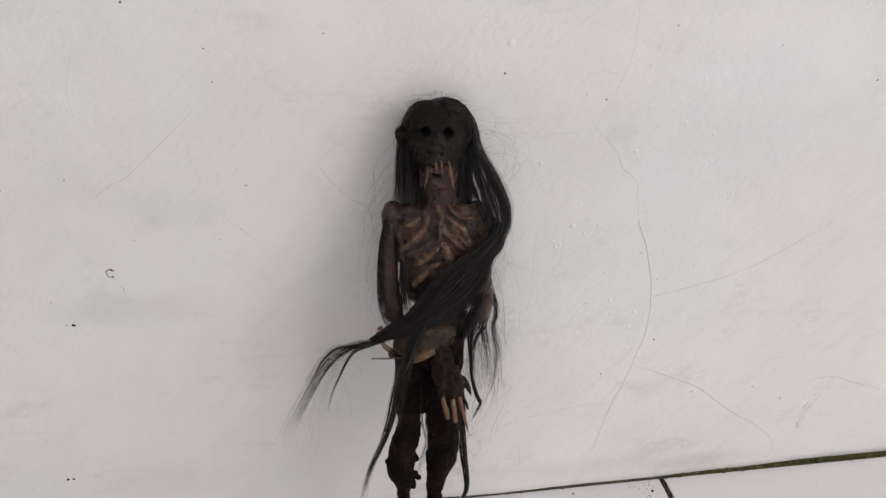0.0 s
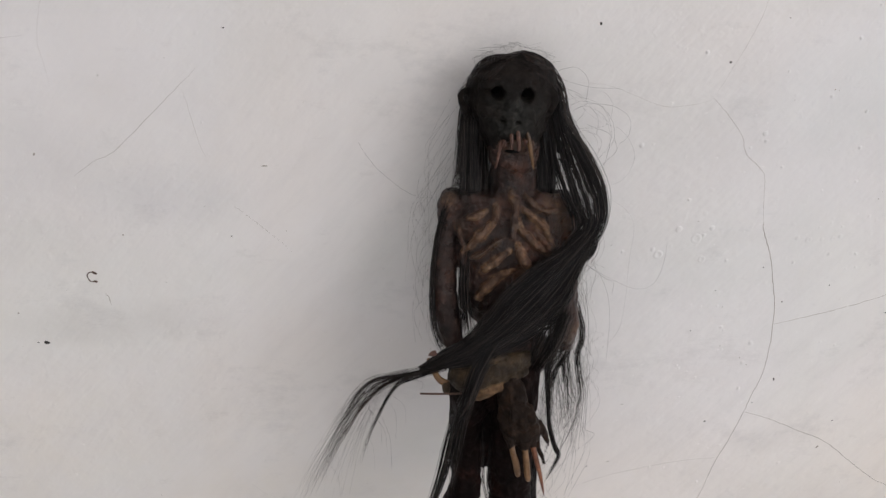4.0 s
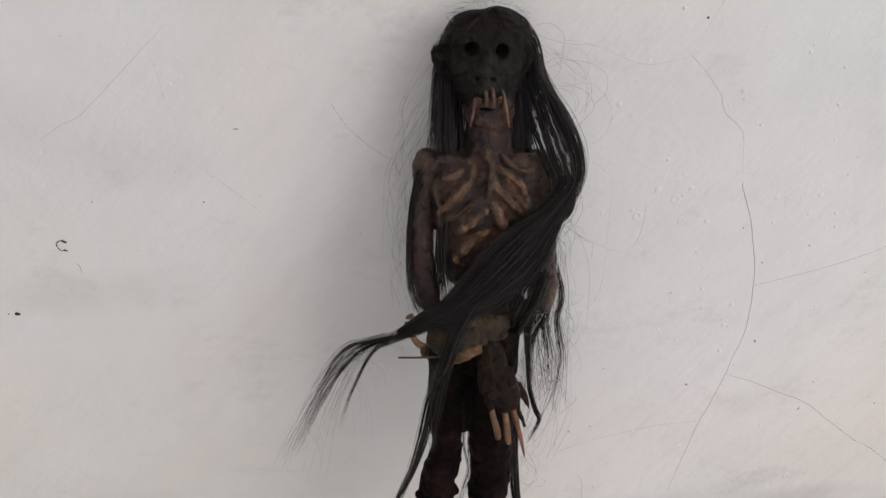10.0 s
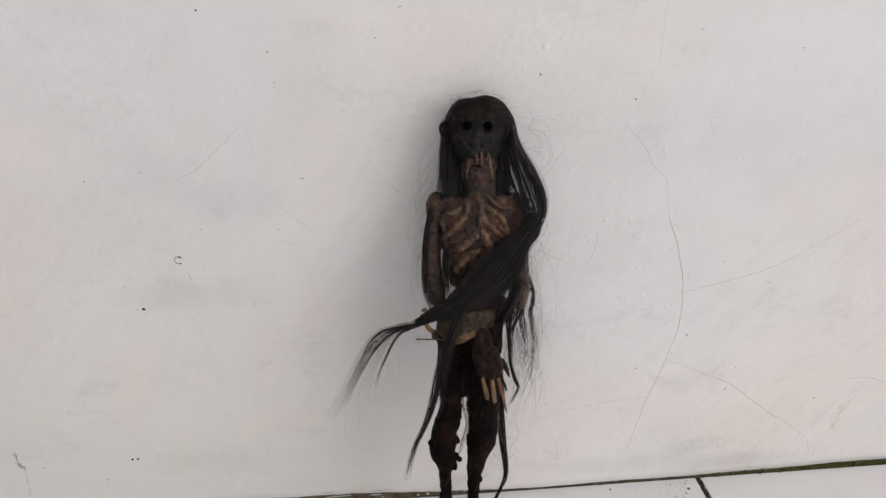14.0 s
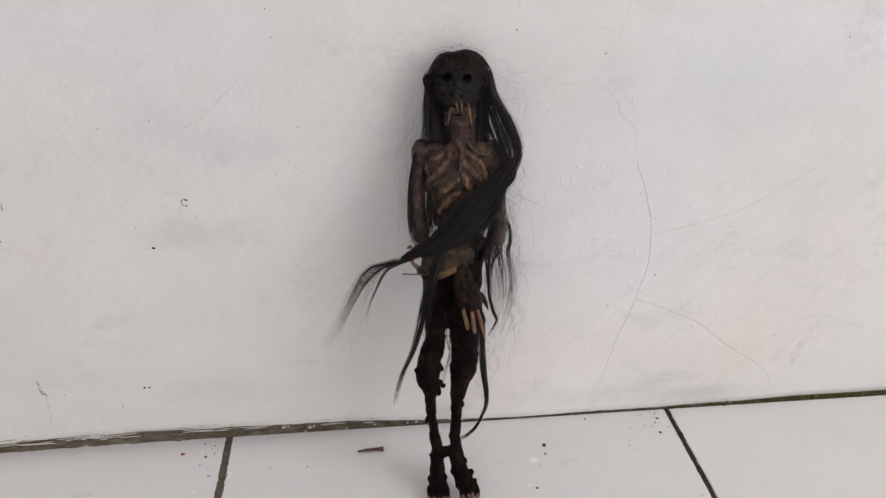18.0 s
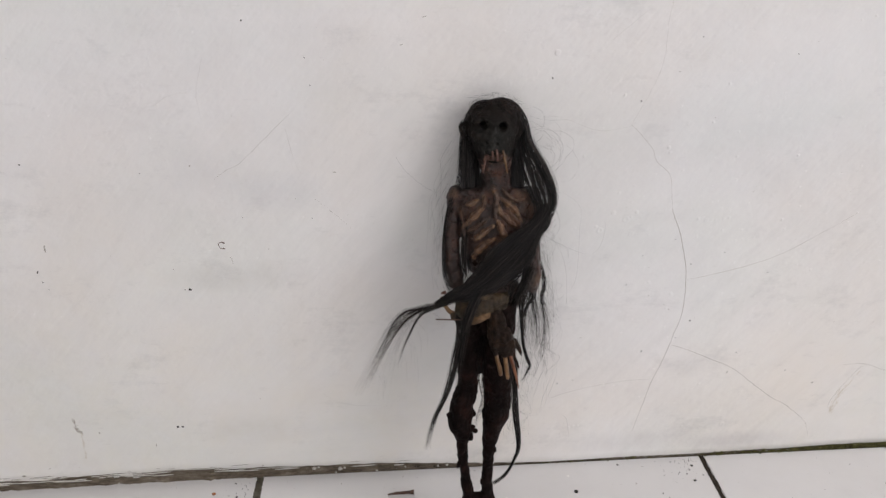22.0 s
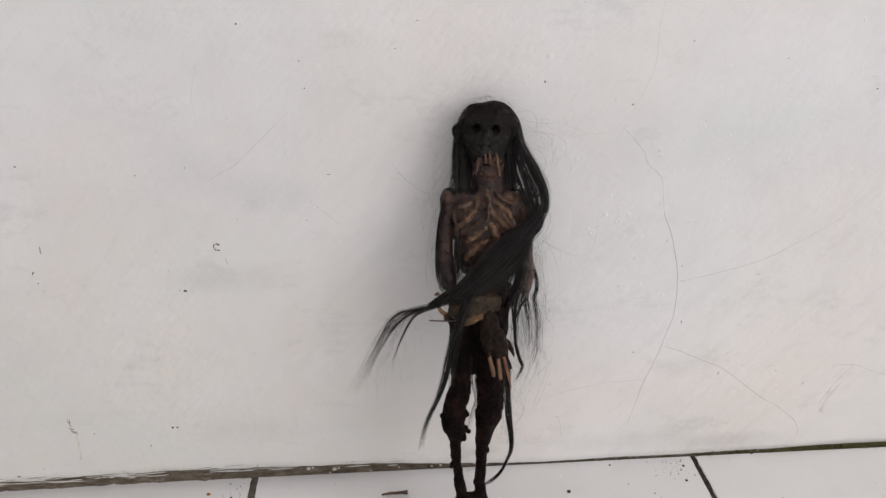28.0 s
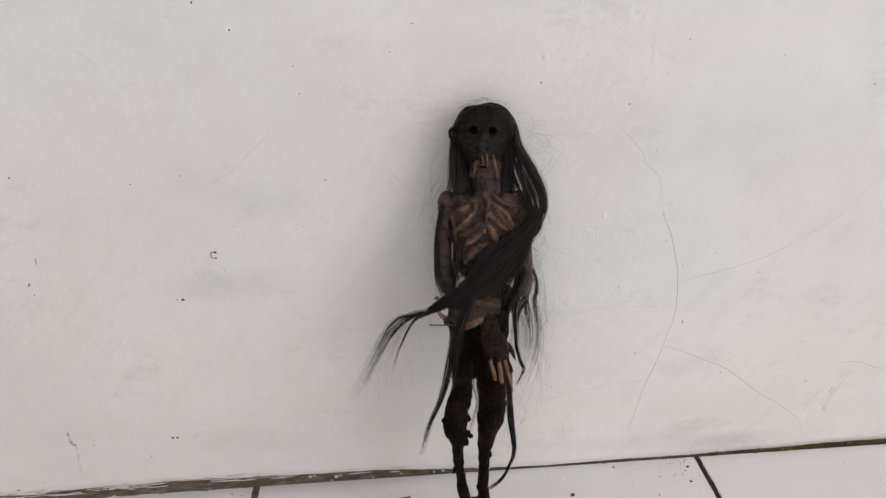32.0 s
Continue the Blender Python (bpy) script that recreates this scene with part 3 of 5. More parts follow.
    limb(s, (134, 148, 0, 9), (133, 134, 1, 7.6), (132.3, 123.4, 0, 6.4), (132.3, 113.3, 0, 6.0), (131.8, 99.7, 0, 5.8), (130.8, 92.8, 0, 6.3), (129, 86, 0, 6.7), (127.9, 79, 0, 6.9), (127.6, 73.7, 0, 6.7),
         (128.8, 68.1, 0, 5.7), (128.8, 62.5, -1, 3.7), (128.5, 57, -1, 3.1), (129.4, 49.6, -2, 2.7), (130.2, 42.1, -2, 2.7), (131.1, 34.5, -1, 2.9), (132.2, 26.8, 0, 3.4), (132.2, 19.2, 0, 4.1), (131.6, 12, 4, 4.8))
    limb(s, (151, 148, 0, 9), (150, 134, 1, 8.9), (149, 122.7, 0, 8.8), (149.2, 112.6, 0, 8.8), (149.5, 98.7, 0, 8.3), (149.4, 91.7, 0, 7.8), (149, 84.7, 0, 7.6), (148.1, 77.7, 0, 7.3), (146.9, 72.3, 0, 6.2),
         (146, 66.9, 0, 5.1), (145.3, 61.4, -1, 4.2), (144.2, 54, -1, 3.3), (144, 44.8, -2, 3.1), (143.3, 35.4, -1, 3.0), (143.4, 27.8, 0, 3.6), (144, 22.1, 0, 4.3), (145.1, 14.3, 3, 4.7))
    lump(s, 141.5, 139, 1, 9, 7, 12)
    lump(s, 139.6, 122, -2, 4, 4, 15)
    lump(s, 139.0, 112, -2, 3.6, 4, 11)
    for x, z, d, rx, rz in ((121.2, 79.4, 1, 2.0, 1.3), (123.4, 85, 1, 2.0, 2.4), (136.4, 93.2, 1, 1.6, 1.4), (125.8, 96, 1, 1.6, 2.0), (134.6, 71, 1, 1.7, 1.8), (133.4, 66, 2, 1.6, 2.4), (135, 80, 0, 1.4, 2.6), (127, 90, 5, 3.0, 4.0),
                            (155.4, 86, 0, 2.0, 3.6), (141.6, 77.5, 1, 1.3, 2.2), (147, 86, 5, 4.0, 6.0), (140.6, 34, 0, 1.2, 2.6), (147.8, 56, 0, 1.0, 2.0), (126.4, 47, 0, 0.9, 2.4), (133.6, 33, 0, 1.2, 2.0), (128.2, 22, 0, 1.2, 1.6),
                            (148.6, 20, 3, 1.6, 1.6), (151.8, 14, 6, 1.7, 1.8), (141, 13, 3, 1.5, 1.6), (126.6, 12, 6, 1.4, 1.8), (136.3, 12.5, 6, 1.3, 1.8), (154.2, 10.5, 9, 1.4, 1.4)):
        lump(s, x, z, d, rx * 0.85, 1.8, rz, rng.uniform(-30, 30))
    limb(s, (133, 24.5, 1, 3.6), (138, 25.5, 1, 3.0), (144, 24.5, 1, 3.6))
    limb(s, (131.6, 12, 3, 4.8), (131.3, 8, 9, 5.4), (131.4, 5.5, 13.5, 4.2), flat=0.85)
    limb(s, (145.6, 13, 3, 4.9), (147.8, 9, 8, 5.8), (149.4, 6, 13.5, 4.6), flat=0.85)
    for x in (126.4, 129.0, 131.4, 134.2, 136.4, 145.4, 148.8, 151.6, 154.2):
        limb(s, (x, 8, 8, 1.5), (x, 6.2, 13, 1.7), (x, 4.8, 15.5, 1.2))
    v, f = fused(s, 0.00058, 0.0013, 31, 1)
    v[:, 2] = np.maximum(v[:, 2], 0.0004)
    add(v, f, 3)

    # the hanging right hand
    s = ([], [], [])
    limb(s, (164, 154, 0, 3.2), (156, 151, 2, 3.6), (149, 148, 7, 3.8), (146.4, 141.5, 13, 4.4), (146.4, 134, 15, 5.6), (149.0, 127, 15, 7.0), (150.6, 122, 15, 6.4), (150.9, 119.5, 15, 5.0), flat=0.6)
    limb(s, (154, 128, 14, 1.9), (157.4, 124.8, 14, 1.3), (159.2, 121.1, 14, 1.0), (160.6, 117.0, 14, 0.6))
    limb(s, (155, 122, 14, 1.6), (156.6, 117, 14.5, 1.2), (158.9, 110, 15, 0.6))
    for x in (145.4, 150.2, 153.6):
        limb(s, (x, 123, 16, 1.6), (x + 0.2, 119.5, 17, 1.5), (x + 0.4, 117.5, 17.3, 1.2))
        limb(s, (146.6 + (x - 149.5) * 0.4, 137, 16.6, 0.9), (x + (148 - x) * 0.3, 129, 18.4, 1.2), (x, 123, 17.4, 1.4))
    v, f = fused(s, 0.00055, 0.0017, 41, 1)
    add(v, f, 2)

    # claws, teeth, beads: hard little pieces
    s = ([], [], [])
    limb(s, (145.4, 121, 17, 1.2), (146.2, 115.5, 18.4, 1.05), (147.6, 110.2, 18.4, 1.25), (148.3, 106.4, 18, 1.0), (148.5, 105.5, 18, 0.35), sides=9, mat=4)
    limb(s, (150.3, 119.4, 17, 1.1), (151.0, 112.9, 18.6, 1.15), (151.7, 107.2, 18.4, 1.2), (152.2, 104.2, 18, 0.95), (152.2, 103.3, 18, 0.3), sides=9, mat=4)
    limb(s, (153.6, 118.4, 17, 1.0), (155.1, 111.4, 18.2, 0.95), (156.8, 105.6, 17.6, 0.75), (158.1, 100, 17, 0.45), (158.7, 97.5, 16.6, 0.15), sides=9, mat=12)
    limb(s, (116.8, 154.0, 9, 0.8), (117.7, 151.2, 11, 1.0), (119.2, 147.4, 12, 1.1), (120.7, 145.2, 12.5, 1.25), (123.2, 143.6, 12.5, 1.4), sides=9, mat=4)
    limb(s, (122.4, 144.4, 13, 1.3), (122.7, 141.8, 13.2, 1.5), (122.8, 140.4, 13, 1.0), (122.8, 139.9, 13, 0.3), sides=9, mat=7)
    limb(s, (118.6, 155, 16, 1.0), (117.2, 154.6, 16.4, 0.9), (116.2, 154.2, 16, 0.3), sides=9, mat=9)
    for x, z0, z1, r, lean in ((141.4, 229.4, 226.3, 0.6, 0.0), (143.6, 231.4, 225.5, 0.62, 0.1), (145.8, 232.0, 224.9, 0.66, 0.3), (148.1, 229.8, 226.6, 0.6, 0.3)):
        limb(s, (x - 0.2, z0 - 1.4, 13.4, 0.4), (x, z0 - 2.8, 15.0, r), (x + lean, z1 + 0.2, 15.0, r * 1.05), (x + lean, z1 - 0.7, 14.6, r * 0.75), (x + lean, z1 - 1.0, 14.4, 0.2), sides=9, mat=9)
    # thin black lump painting the dark gap below the teeth
    lump(s, 145.0, 225.4, 11.3, 2.8, 2.0, 0.6, 0, 6)
    limb(s, (141, 229, 11, 0.45), (140.6, 227.4, 13.2, 0.62), (139.7, 223, 13.6, 0.5), (138.9, 219.4, 13.2, 0.28), (138.7, 218.6, 13, 0.1), sides=9, mat=9)
    limb(s, (148.6, 231.6, 11.5, 0.5), (149.4, 229.2, 13.4, 0.75), (150.4, 224.5, 13.6, 0.72), (151.4, 220.2, 13.2, 0.45), (151.9, 218.2, 13, 0.12), sides=9, mat=4)
    for x0, x1, y1, r in ((126.2, 122.2, -76.5, 1.0), (128.8, 126.8, -83.5, 1.05), (131.3, 131.0, -80.5, 0.9), (134.0, 134.6, -79.0, 0.95), (136.4, 135.6, -76.5, 0.8),
                          (145.4, 145.8, -83.5, 1.05), (148.8, 149.2, -79.5, 0.9), (151.5, 149.7, -87.5, 1.1), (154.1, 153.9, -81.8, 1.05)):
        p0, p2 = at(x0, 6.6, 11.5), np.array((x1 / 1000, y1 / 1000, 0.0006))
        p1 = (p0 + p2) / 2 + np.array(((x0 - x1) / 5000, -0.001, 0.0020))
        line = spline([(*p0, 0.0012), (*p1, r / 1000), (*(p1 * 0.35 + p2 * 0.65 + np.array((0, -0.0004, 0.0006))), r * 0.0009), (*p2, 0.0003)], 5)
        sweep(s, line[:, :3], line[:, 3], 9, 5)
    blob(s, at(136.1, 69.6, 2), (0.0016, 0.0016, 0.0015), 12, 3)
    limb(s, (132.5, 71, 4, 0.5), (136, 69.7, 2, 0.4), sides=6, mat=3)
    limb(s, (113.2, 140.3, 15, 0.35), (120, 139.8, 15, 0.4), (128, 139.6, 14, 0.35), sides=6, mat=8)

    # dark matted cores inside the hair: behind the neck and along the band
    limb(s, (136, 247, -3, 3), (133.5, 240, -3, 4.0), (133.6, 230, -3, 4.6), (134.2, 218, -3, 5.2), (134.6, 205, -3, 5.0), sides=12, mat=10)
    limb(s, (156, 247, -3, 4), (158, 240, -3, 4.4), (159, 230, -3, 4.6), (158.8, 218, -3, 4.8), (158.5, 205, -3, 5.0), sides=12, mat=10)
    for j in range(3):
        o = 4.4 * (j - 1)
        limb(s, (166.5 + o * 0.3, 187.5 - o * 0.8, 9.5, 2.4), (161 + o * 0.35, 179.8 - o * 0.9, 10.5, 3.6), (151 + o * 0.3, 172 - o * 0.85, 11, 3.6), (140 + o * 0.2, 163.8 - o * 0.6, 11.5, 2.8), (131, 158.4 - o * 0.3, 12, 2.0), (122, 155.2 - o * 0.1, 12, 1.4), (113.5, 150.4, 10, 0.7), sides=10, mat=10, flat=0.45)
    base = len(skin[0])
    skin[0].extend(s[0])
    skin[1].extend([tuple(base + i for i in f) for f in s[1]])
    skin[2].extend(s[2])

    # hair: many fine strands along guide lines
    hair = []

    def strands(line, radii, mat):
        """line: (strands, points, 3) in metres; radii: (strands, points)."""
        line[..., 1] = np.minimum(line[..., 1], -0.0010)
        line[..., 2] = np.maximum(line[..., 2], 0.0008)
        along = np.gradient(line, axis=1)
        along /= np.linalg.norm(along, axis=2)[..., None] + 1e-12
        u = np.cross(along, np.array((0.13, 1.0, 0.21)))
        u /= np.linalg.norm(u, axis=2)[..., None] + 1e-9
        w = np.cross(along, u)
        a = 2 * math.pi * np.arange(3) / 3
        r = radii[:, :, None, None]
        ring = line[:, :, None, :] + r * (np.cos(a)[None, None, :, None] * u[:, :, None, :] + np.sin(a)[None, None, :, None] * w[:, :, None, :])
        hair.append((ring, mat))

    def lock(guide, count, radius, wave=0.5, tail=0.0, cut=0.2, clump=0.25, thin=0.35, mat=10, stray=0.25):
        """guide: (x, z, forward, half width, half depth) in millimetres; clump: how wide each tuft spreads."""
        g = spline([(x, 1000 * axis_y(z / 1000) - d, z, w, h) for x, z, d, w, h in guide], 6)
        tg = np.linspace(0, 1, len(g))
        al = np.gradient(g[:, :3], axis=0)
        al /= np.linalg.norm(al, axis=1)[:, None]
        ac = np.cross(al, np.array((0.0, -1.0, 0.0)))
        ac /= np.linalg.norm(ac, axis=1)[:, None] + 1e-9
        dp = np.cross(ac, al)
        n = max(10, min(40, len(g)))
        t = np.linspace(0, 1, n)
        tufts = max(4, count // 14)
        tuft = rnp.uniform(-1, 1, (tufts, 2))
        tph, tfr, tam = rnp.uniform(0, 6.3, tufts), rnp.uniform(1.5, 5.0, tufts), rnp.uniform(0.2, 1.0, tufts)
        pick = rnp.integers(0, tufts, count)
        tight = clump * (0.3 + rnp.random(count) ** 2)
        a = np.clip(tuft[pick, 0] + rnp.normal(0, 1, count) * tight, -1.1, 1.1)
        b = np.clip(tuft[pick, 1] + rnp.normal(0, 1, count) * tight, -1.3, 1.3)
        free = rnp.random(count) < stray
        a = np.where(free, np.clip(rnp.normal(0, 0.65, count), -1.3, 1.3), a)
        b = np.where(free, rnp.normal(0, 0.8, count), b)
        end = 1 - cut * rnp.random(count) ** 1.5
        T = t[None, :] * end[:, None]

        def on(values):
            return np.interp(T, tg, values)

        am = np.where(free, rnp.uniform(0.2, 0.9, count) * min(wave, 1.0), tam[pick] * wave)[:, None]
        ph = np.where(free, rnp.uniform(0, 6.3, count), tph[pick] + rnp.normal(0, 0.25, count))[:, None]
        fr = np.where(free, rnp.uniform(2, 8, count), tfr[pick])[:, None]
        fine = rnp.uniform(0.05, 0.38, count)[:, None] * min(wave, 0.9) * np.sin(rnp.uniform(0, 6.3, count)[:, None] + rnp.uniform(6, 16, count)[:, None] * T)
        side = a[:, None] * on(g[:, 3]) + am * np.sin(ph + fr * T) + fine
        deep = b[:, None] * on(g[:, 4]) + 0.6 * am * np.cos(ph * 1.7 + fr * T)
        line = np.stack([on(g[:, k]) + side * on(ac[:, k]) + deep * on(dp[:, k]) for k in range(3)], axis=2)
        line += (rnp.normal(0, 1, (count, 3)) * np.array((tail, tail * 0.5, tail)))[:, None, :] * (T ** 2.2)[:, :, None]
        r = radius * rnp.uniform(0.6, 1.4, count)[:, None] * np.interp(t, (0, 0.08, 0.65, 1), (0.5, 1, 0.9, thin))[None, :]
        strands(line / 1000, r / 1000, mat)

    def wisp(pts, radius=0.05, steps=6, mat=10):
        line = spline([np.array(p) / 1000 for p in pts], steps)
        strands(line[None], np.full((1, len(line)), radius / 1000), mat)

    # fall from the crown down past the shoulder, swung round into the band
    lock([(157, 252.5, 2, 1.4, 1.5), (161.2, 246, 2, 1.4, 2), (162.2, 239, 3, 1.8, 2), (164.6, 231, 5, 2.8, 2.5), (169.2, 221, 7, 4.4, 3), (173.0, 211, 9, 4.8, 3), (173.4, 203, 12, 3.2, 2.5), (166.8, 194.5, 14, 3.6, 1.5), (157.5, 186, 15, 5, 1.2), (146, 177, 15.5, 4, 1)],
         250, 0.08, 1.7, 0, 0.1, 0.09, stray=0.35)
    lock([(158, 251.5, 2, 1.2, 1.5), (162.2, 244, 3, 1.2, 2), (163.8, 236, 5, 1.3, 2), (168.8, 228, 7, 1.6, 2), (174.0, 218, 9, 1.6, 2), (177.0, 209, 10, 1.3, 1.5), (174.8, 201, 12, 1.4, 1.5), (166.5, 194, 14, 3, 1.2)], 130, 0.085, 0.8, 0, 0.05, 0.10)
    lock([(158, 246, 0, 2.4, 3), (161.5, 234, 0, 3.0, 3), (163.5, 223, 2, 3.2, 3), (166.5, 212, 6, 2.4, 2.5), (169.5, 204, 9, 2, 2), (170, 197, 11, 2.5, 1.5)], 130, 0.09, 0.9, 0.8, 0.15, 0.10)
    # the fold where the fall turns back under itself
    lock([(173.5, 204, 10, 2, 1.5), (174.4, 198, 11, 1.6, 1.6), (173.2, 193.6, 12, 1.7, 1.6), (168.6, 189.8, 13, 1.8, 1.5), (161, 184.5, 14, 3.4, 1.2), (154, 177, 14.5, 5, 1)], 190, 0.11, 0.4, 0, 0.08, 0.3)
    # the band across the body, narrowing into a tail
    lock([(172.6, 199.5, 12, 2.2, 1.5), (166.6, 192.4, 14, 3.8, 1.2), (159.2, 183.8, 15, 7.2, 0.9), (150, 174.5, 15.5, 8.6, 0.9), (140, 166, 15.5, 6.6, 0.9), (130.5, 160.2, 15.5, 4.4, 0.9), (121.5, 157, 15, 2.2, 1.0), (113.5, 152.0, 12, 1.3, 1.0)],
         1100, 0.08, 0.6, 0, 0.12, 0.35, stray=0.4)
    lock([(166.5, 180.5, 12, 2.4, 1.0), (160, 175.5, 14, 3.6, 0.8), (150, 168.5, 15, 3.4, 0.8), (139, 161.5, 15.5, 2.8, 0.8), (129, 157.4, 15.5, 1.8, 0.8), (120, 155.2, 14, 1.2, 0.8)], 300, 0.08, 0.7, 0, 0.25, 0.3)
    lock([(163, 189, 13, 3.4, 1), (152, 182, 14.5, 3, 1), (142.5, 172, 15, 2.4, 1), (134, 165.5, 14.5, 2.0, 1), (127, 161, 13, 1.6, 1)], 60, 0.06, 0.8, 0.8, 0.5, 0.4)
    # frayed tail
    lock([(124, 157.2, 15, 2.0, 1), (113.1, 151.2, 12, 1.3, 1), (105.1, 147.0, 8, 1.3, 1), (98, 142, 6, 1.7, 1), (91.5, 134.6, 5, 2.1, 1), (85, 124, 4, 2.6, 1), (76, 108, 4, 3.2, 1.5), (70, 95, 4, 4, 1.5)], 72, 0.066, 0.8, 1.6, 0.75, 0.10, 0.2, 11, 0.2)
    lock([(122, 156.6, 15, 1.8, 1), (111.1, 150.8, 11, 1.2, 1), (103.1, 147.4, 7, 1.0, 0.8), (97.1, 145.2, 5, 0.9, 0.8), (92, 140.6, 5, 1.2, 0.8), (87, 132, 4, 1.6, 1), (81, 120, 4, 2.2, 1), (76, 108, 4, 2.6, 1)], 52, 0.066, 0.6, 1.4, 0.7, 0.12, 0.2, stray=0.2)
    lock([(122, 155.8, 15, 1.2, 1), (113.1, 150.4, 11, 0.9, 1), (106, 144.8, 7, 0.7, 0.8), (101.8, 138.4, 6, 0.5, 0.6), (98.6, 131.2, 5, 0.4, 0.4), (95.3, 124, 5, 0.3, 0.3), (91, 112, 5, 0.35, 0.3)], 60, 0.06, 0.25, 0.5, 0.5, 0.25, 0.15)
    lock([(110, 151, 11, 1.4, 1), (101, 145, 7, 2.2, 1), (92, 133, 5, 4.5, 2), (84, 117, 5, 7, 3), (76, 96, 6, 10, 4)], 40, 0.03, 0.8, 4, 0.7, 0.5, 0.3, 11, 0.6)
    # lock falling from the band over the hips and down the outside of one leg
    lock([(140, 164, 15, 4, 1), (133.5, 155, 18, 2.8, 1), (129.5, 145, 19, 2.2, 1), (126.6, 132, 11, 1.7, 1), (124.8, 118.5, 5, 1.7, 1), (122.2, 105.1, 4, 1.7, 1), (118.0, 91.6, 3, 1.2, 0.9), (113.1, 81.4, 3, 0.8, 0.8), (109.5, 71, 3, 0.7, 0.6), (107, 60, 3, 1.0, 0.6)],
         170, 0.075, 0.45, 0.9, 0.45, 0.22, 0.2)
    lock([(131, 150, 18, 2.5, 1), (128, 138, 16, 3.0, 1.2), (127.5, 124, 9, 2.6, 1.2), (126, 108, 7, 1.8, 1), (124.5, 96, 6, 1.4, 1)], 50, 0.08, 0.5, 1.2, 0.6, 0.25)
    # curtains behind the face, both sides
    lock([(140, 249, 0, 2, 2), (133, 241, 1, 2.4, 2.5), (131.8, 231, 1, 2.8, 3), (131.6, 221, 2, 3.0, 3), (131.4, 209, 4, 3.2, 3)], 120, 0.11, 0.6, 0.8, 0.2, 0.3)
    lock([(138.5, 241, 0, 3, 3), (137, 230, 1, 3.6, 3), (136.5, 218, 2, 4.2, 3), (136, 205, 4, 4.5, 3)], 60, 0.11, 0.5, 0.8, 0.2, 0.3)
    lock([(154, 242, 0, 4, 3), (156.5, 231, 0, 4.2, 3), (158.5, 219, 1, 4.4, 3), (159, 206, 3, 4.5, 3)], 120, 0.12, 0.5, 0.8, 0.2, 0.3)
    lock([(130.6, 240, 2, 1.0, 2), (129, 231, 2, 1.2, 2), (128, 221, 3, 1.6, 2), (126, 210, 4, 2.2, 3), (122, 199, 4, 2.4, 3)], 85, 0.055, 1.0, 1.8, 0.5, 0.3)
    # thin hair clinging flat to the scalp
    for k in range(800):
        side = -1 if rng.random() < 0.45 else 1
        lon, el = side * rng.uniform(0.0, 1.5), rng.uniform(0.45, 1.56) if rng.random() < 0.6 else rng.uniform(0.95, 1.56)
        if el < 0.62 + 0.35 * math.cos(lon):
            continue
        turn, fall = side * rng.uniform(0.05, 0.32), rng.uniform(0.05, 0.16)
        pts = []
        for q in range(5):
            e, l = el - fall * q, lon + turn * q
            ideal = Vector((0.1468 + 0.03 * math.cos(e) * math.sin(l), axis_y(0.2435) - 0.03 * math.cos(e) * math.cos(l), 0.2430 + 0.03 * math.sin(e)))
            hit, nrm = skull.find_nearest(ideal)[:2]
            pts.append((hit + nrm * rng.uniform(0.00005, 0.0004)) * 1000)
        wisp(pts, rng.uniform(0.025, 0.055), 2, 10 if rng.random() < 0.5 else 11)
    # strands along the arms and beside the legs
    lock([(126.5, 212, 2, 2, 2), (121.9, 202, 4, 1.0, 1.5), (119.9, 190, 3, 0.9, 1.2), (118.9, 178, 4, 0.9, 1), (118.9, 170, 6, 0.8, 1), (119.9, 163, 9, 0.7, 1), (123, 156.6, 13, 0.8, 1)], 85, 0.07, 0.5, 0.5, 0.25, 0.3)
    lock([(131, 196, 6, 2, 2), (129.6, 184, 6, 1.8, 2), (129.4, 174, 7, 2.2, 2), (130, 163, 9, 2.8, 2)], 120, 0.10, 0.5, 0.6, 0.2, 0.3)
    lock([(163, 172, 12, 5, 1), (159, 161, 12, 5, 1.2), (156, 152, 9, 3.4, 1.5), (154, 144, 5, 1.4, 1.2), (153, 136, 4, 0.8, 1), (152.5, 126, 3, 0.9, 1)], 165, 0.075, 0.5, 1.0, 0.45, 0.25)
    lock([(166, 171, 8, 3, 1.5), (163.5, 157, 6, 2.6, 1.5), (162, 147, 5, 1.6, 1.5), (162.3, 138, 4, 0.9, 1), (162.7, 131, 4, 0.7, 0.8), (163.4, 122.3, 4, 0.5, 0.6), (165.8, 113.9, 4, 0.5, 0.5), (167.4, 110.4, 4, 0.45, 0.5), (166.2, 106.6, 4, 0.4, 0.4), (162.6, 101, 5, 0.35, 0.4)],
         85, 0.07, 0.35, 0.3, 0.35, 0.25)
    lock([(169.5, 160, 4, 1.4, 1), (168.4, 150, 2, 1.2, 1), (164.6, 143.4, 2, 1.1, 1), (162.6, 134, 2, 1.0, 1), (162, 120, 3, 1.6, 1)], 50, 0.075, 0.5, 1.5, 0.6, 0.25)
    lock([(169.5, 159, 4, 1.4, 1), (169, 149, 1, 1.3, 1), (171, 138, -2, 1.2, 1), (172.6, 128, -4, 1.4, 1), (173, 112, -7, 2.5, 2)], 45, 0.075, 0.9, 2, 0.7, 0.25)
    lock([(171, 170, 2, 1.2, 1), (174.4, 160, 1, 0.7, 0.8), (175, 153.6, 0, 0.6, 0.7), (174, 148, -1, 0.7, 0.8), (175.3, 139.4, -2, 0.8, 1), (177.4, 130.2, -4, 1.0, 1), (177.3, 118, -6, 1.6, 1.4), (176, 104, -8, 3, 2)], 48, 0.075, 0.7, 1.6, 0.6, 0.3)
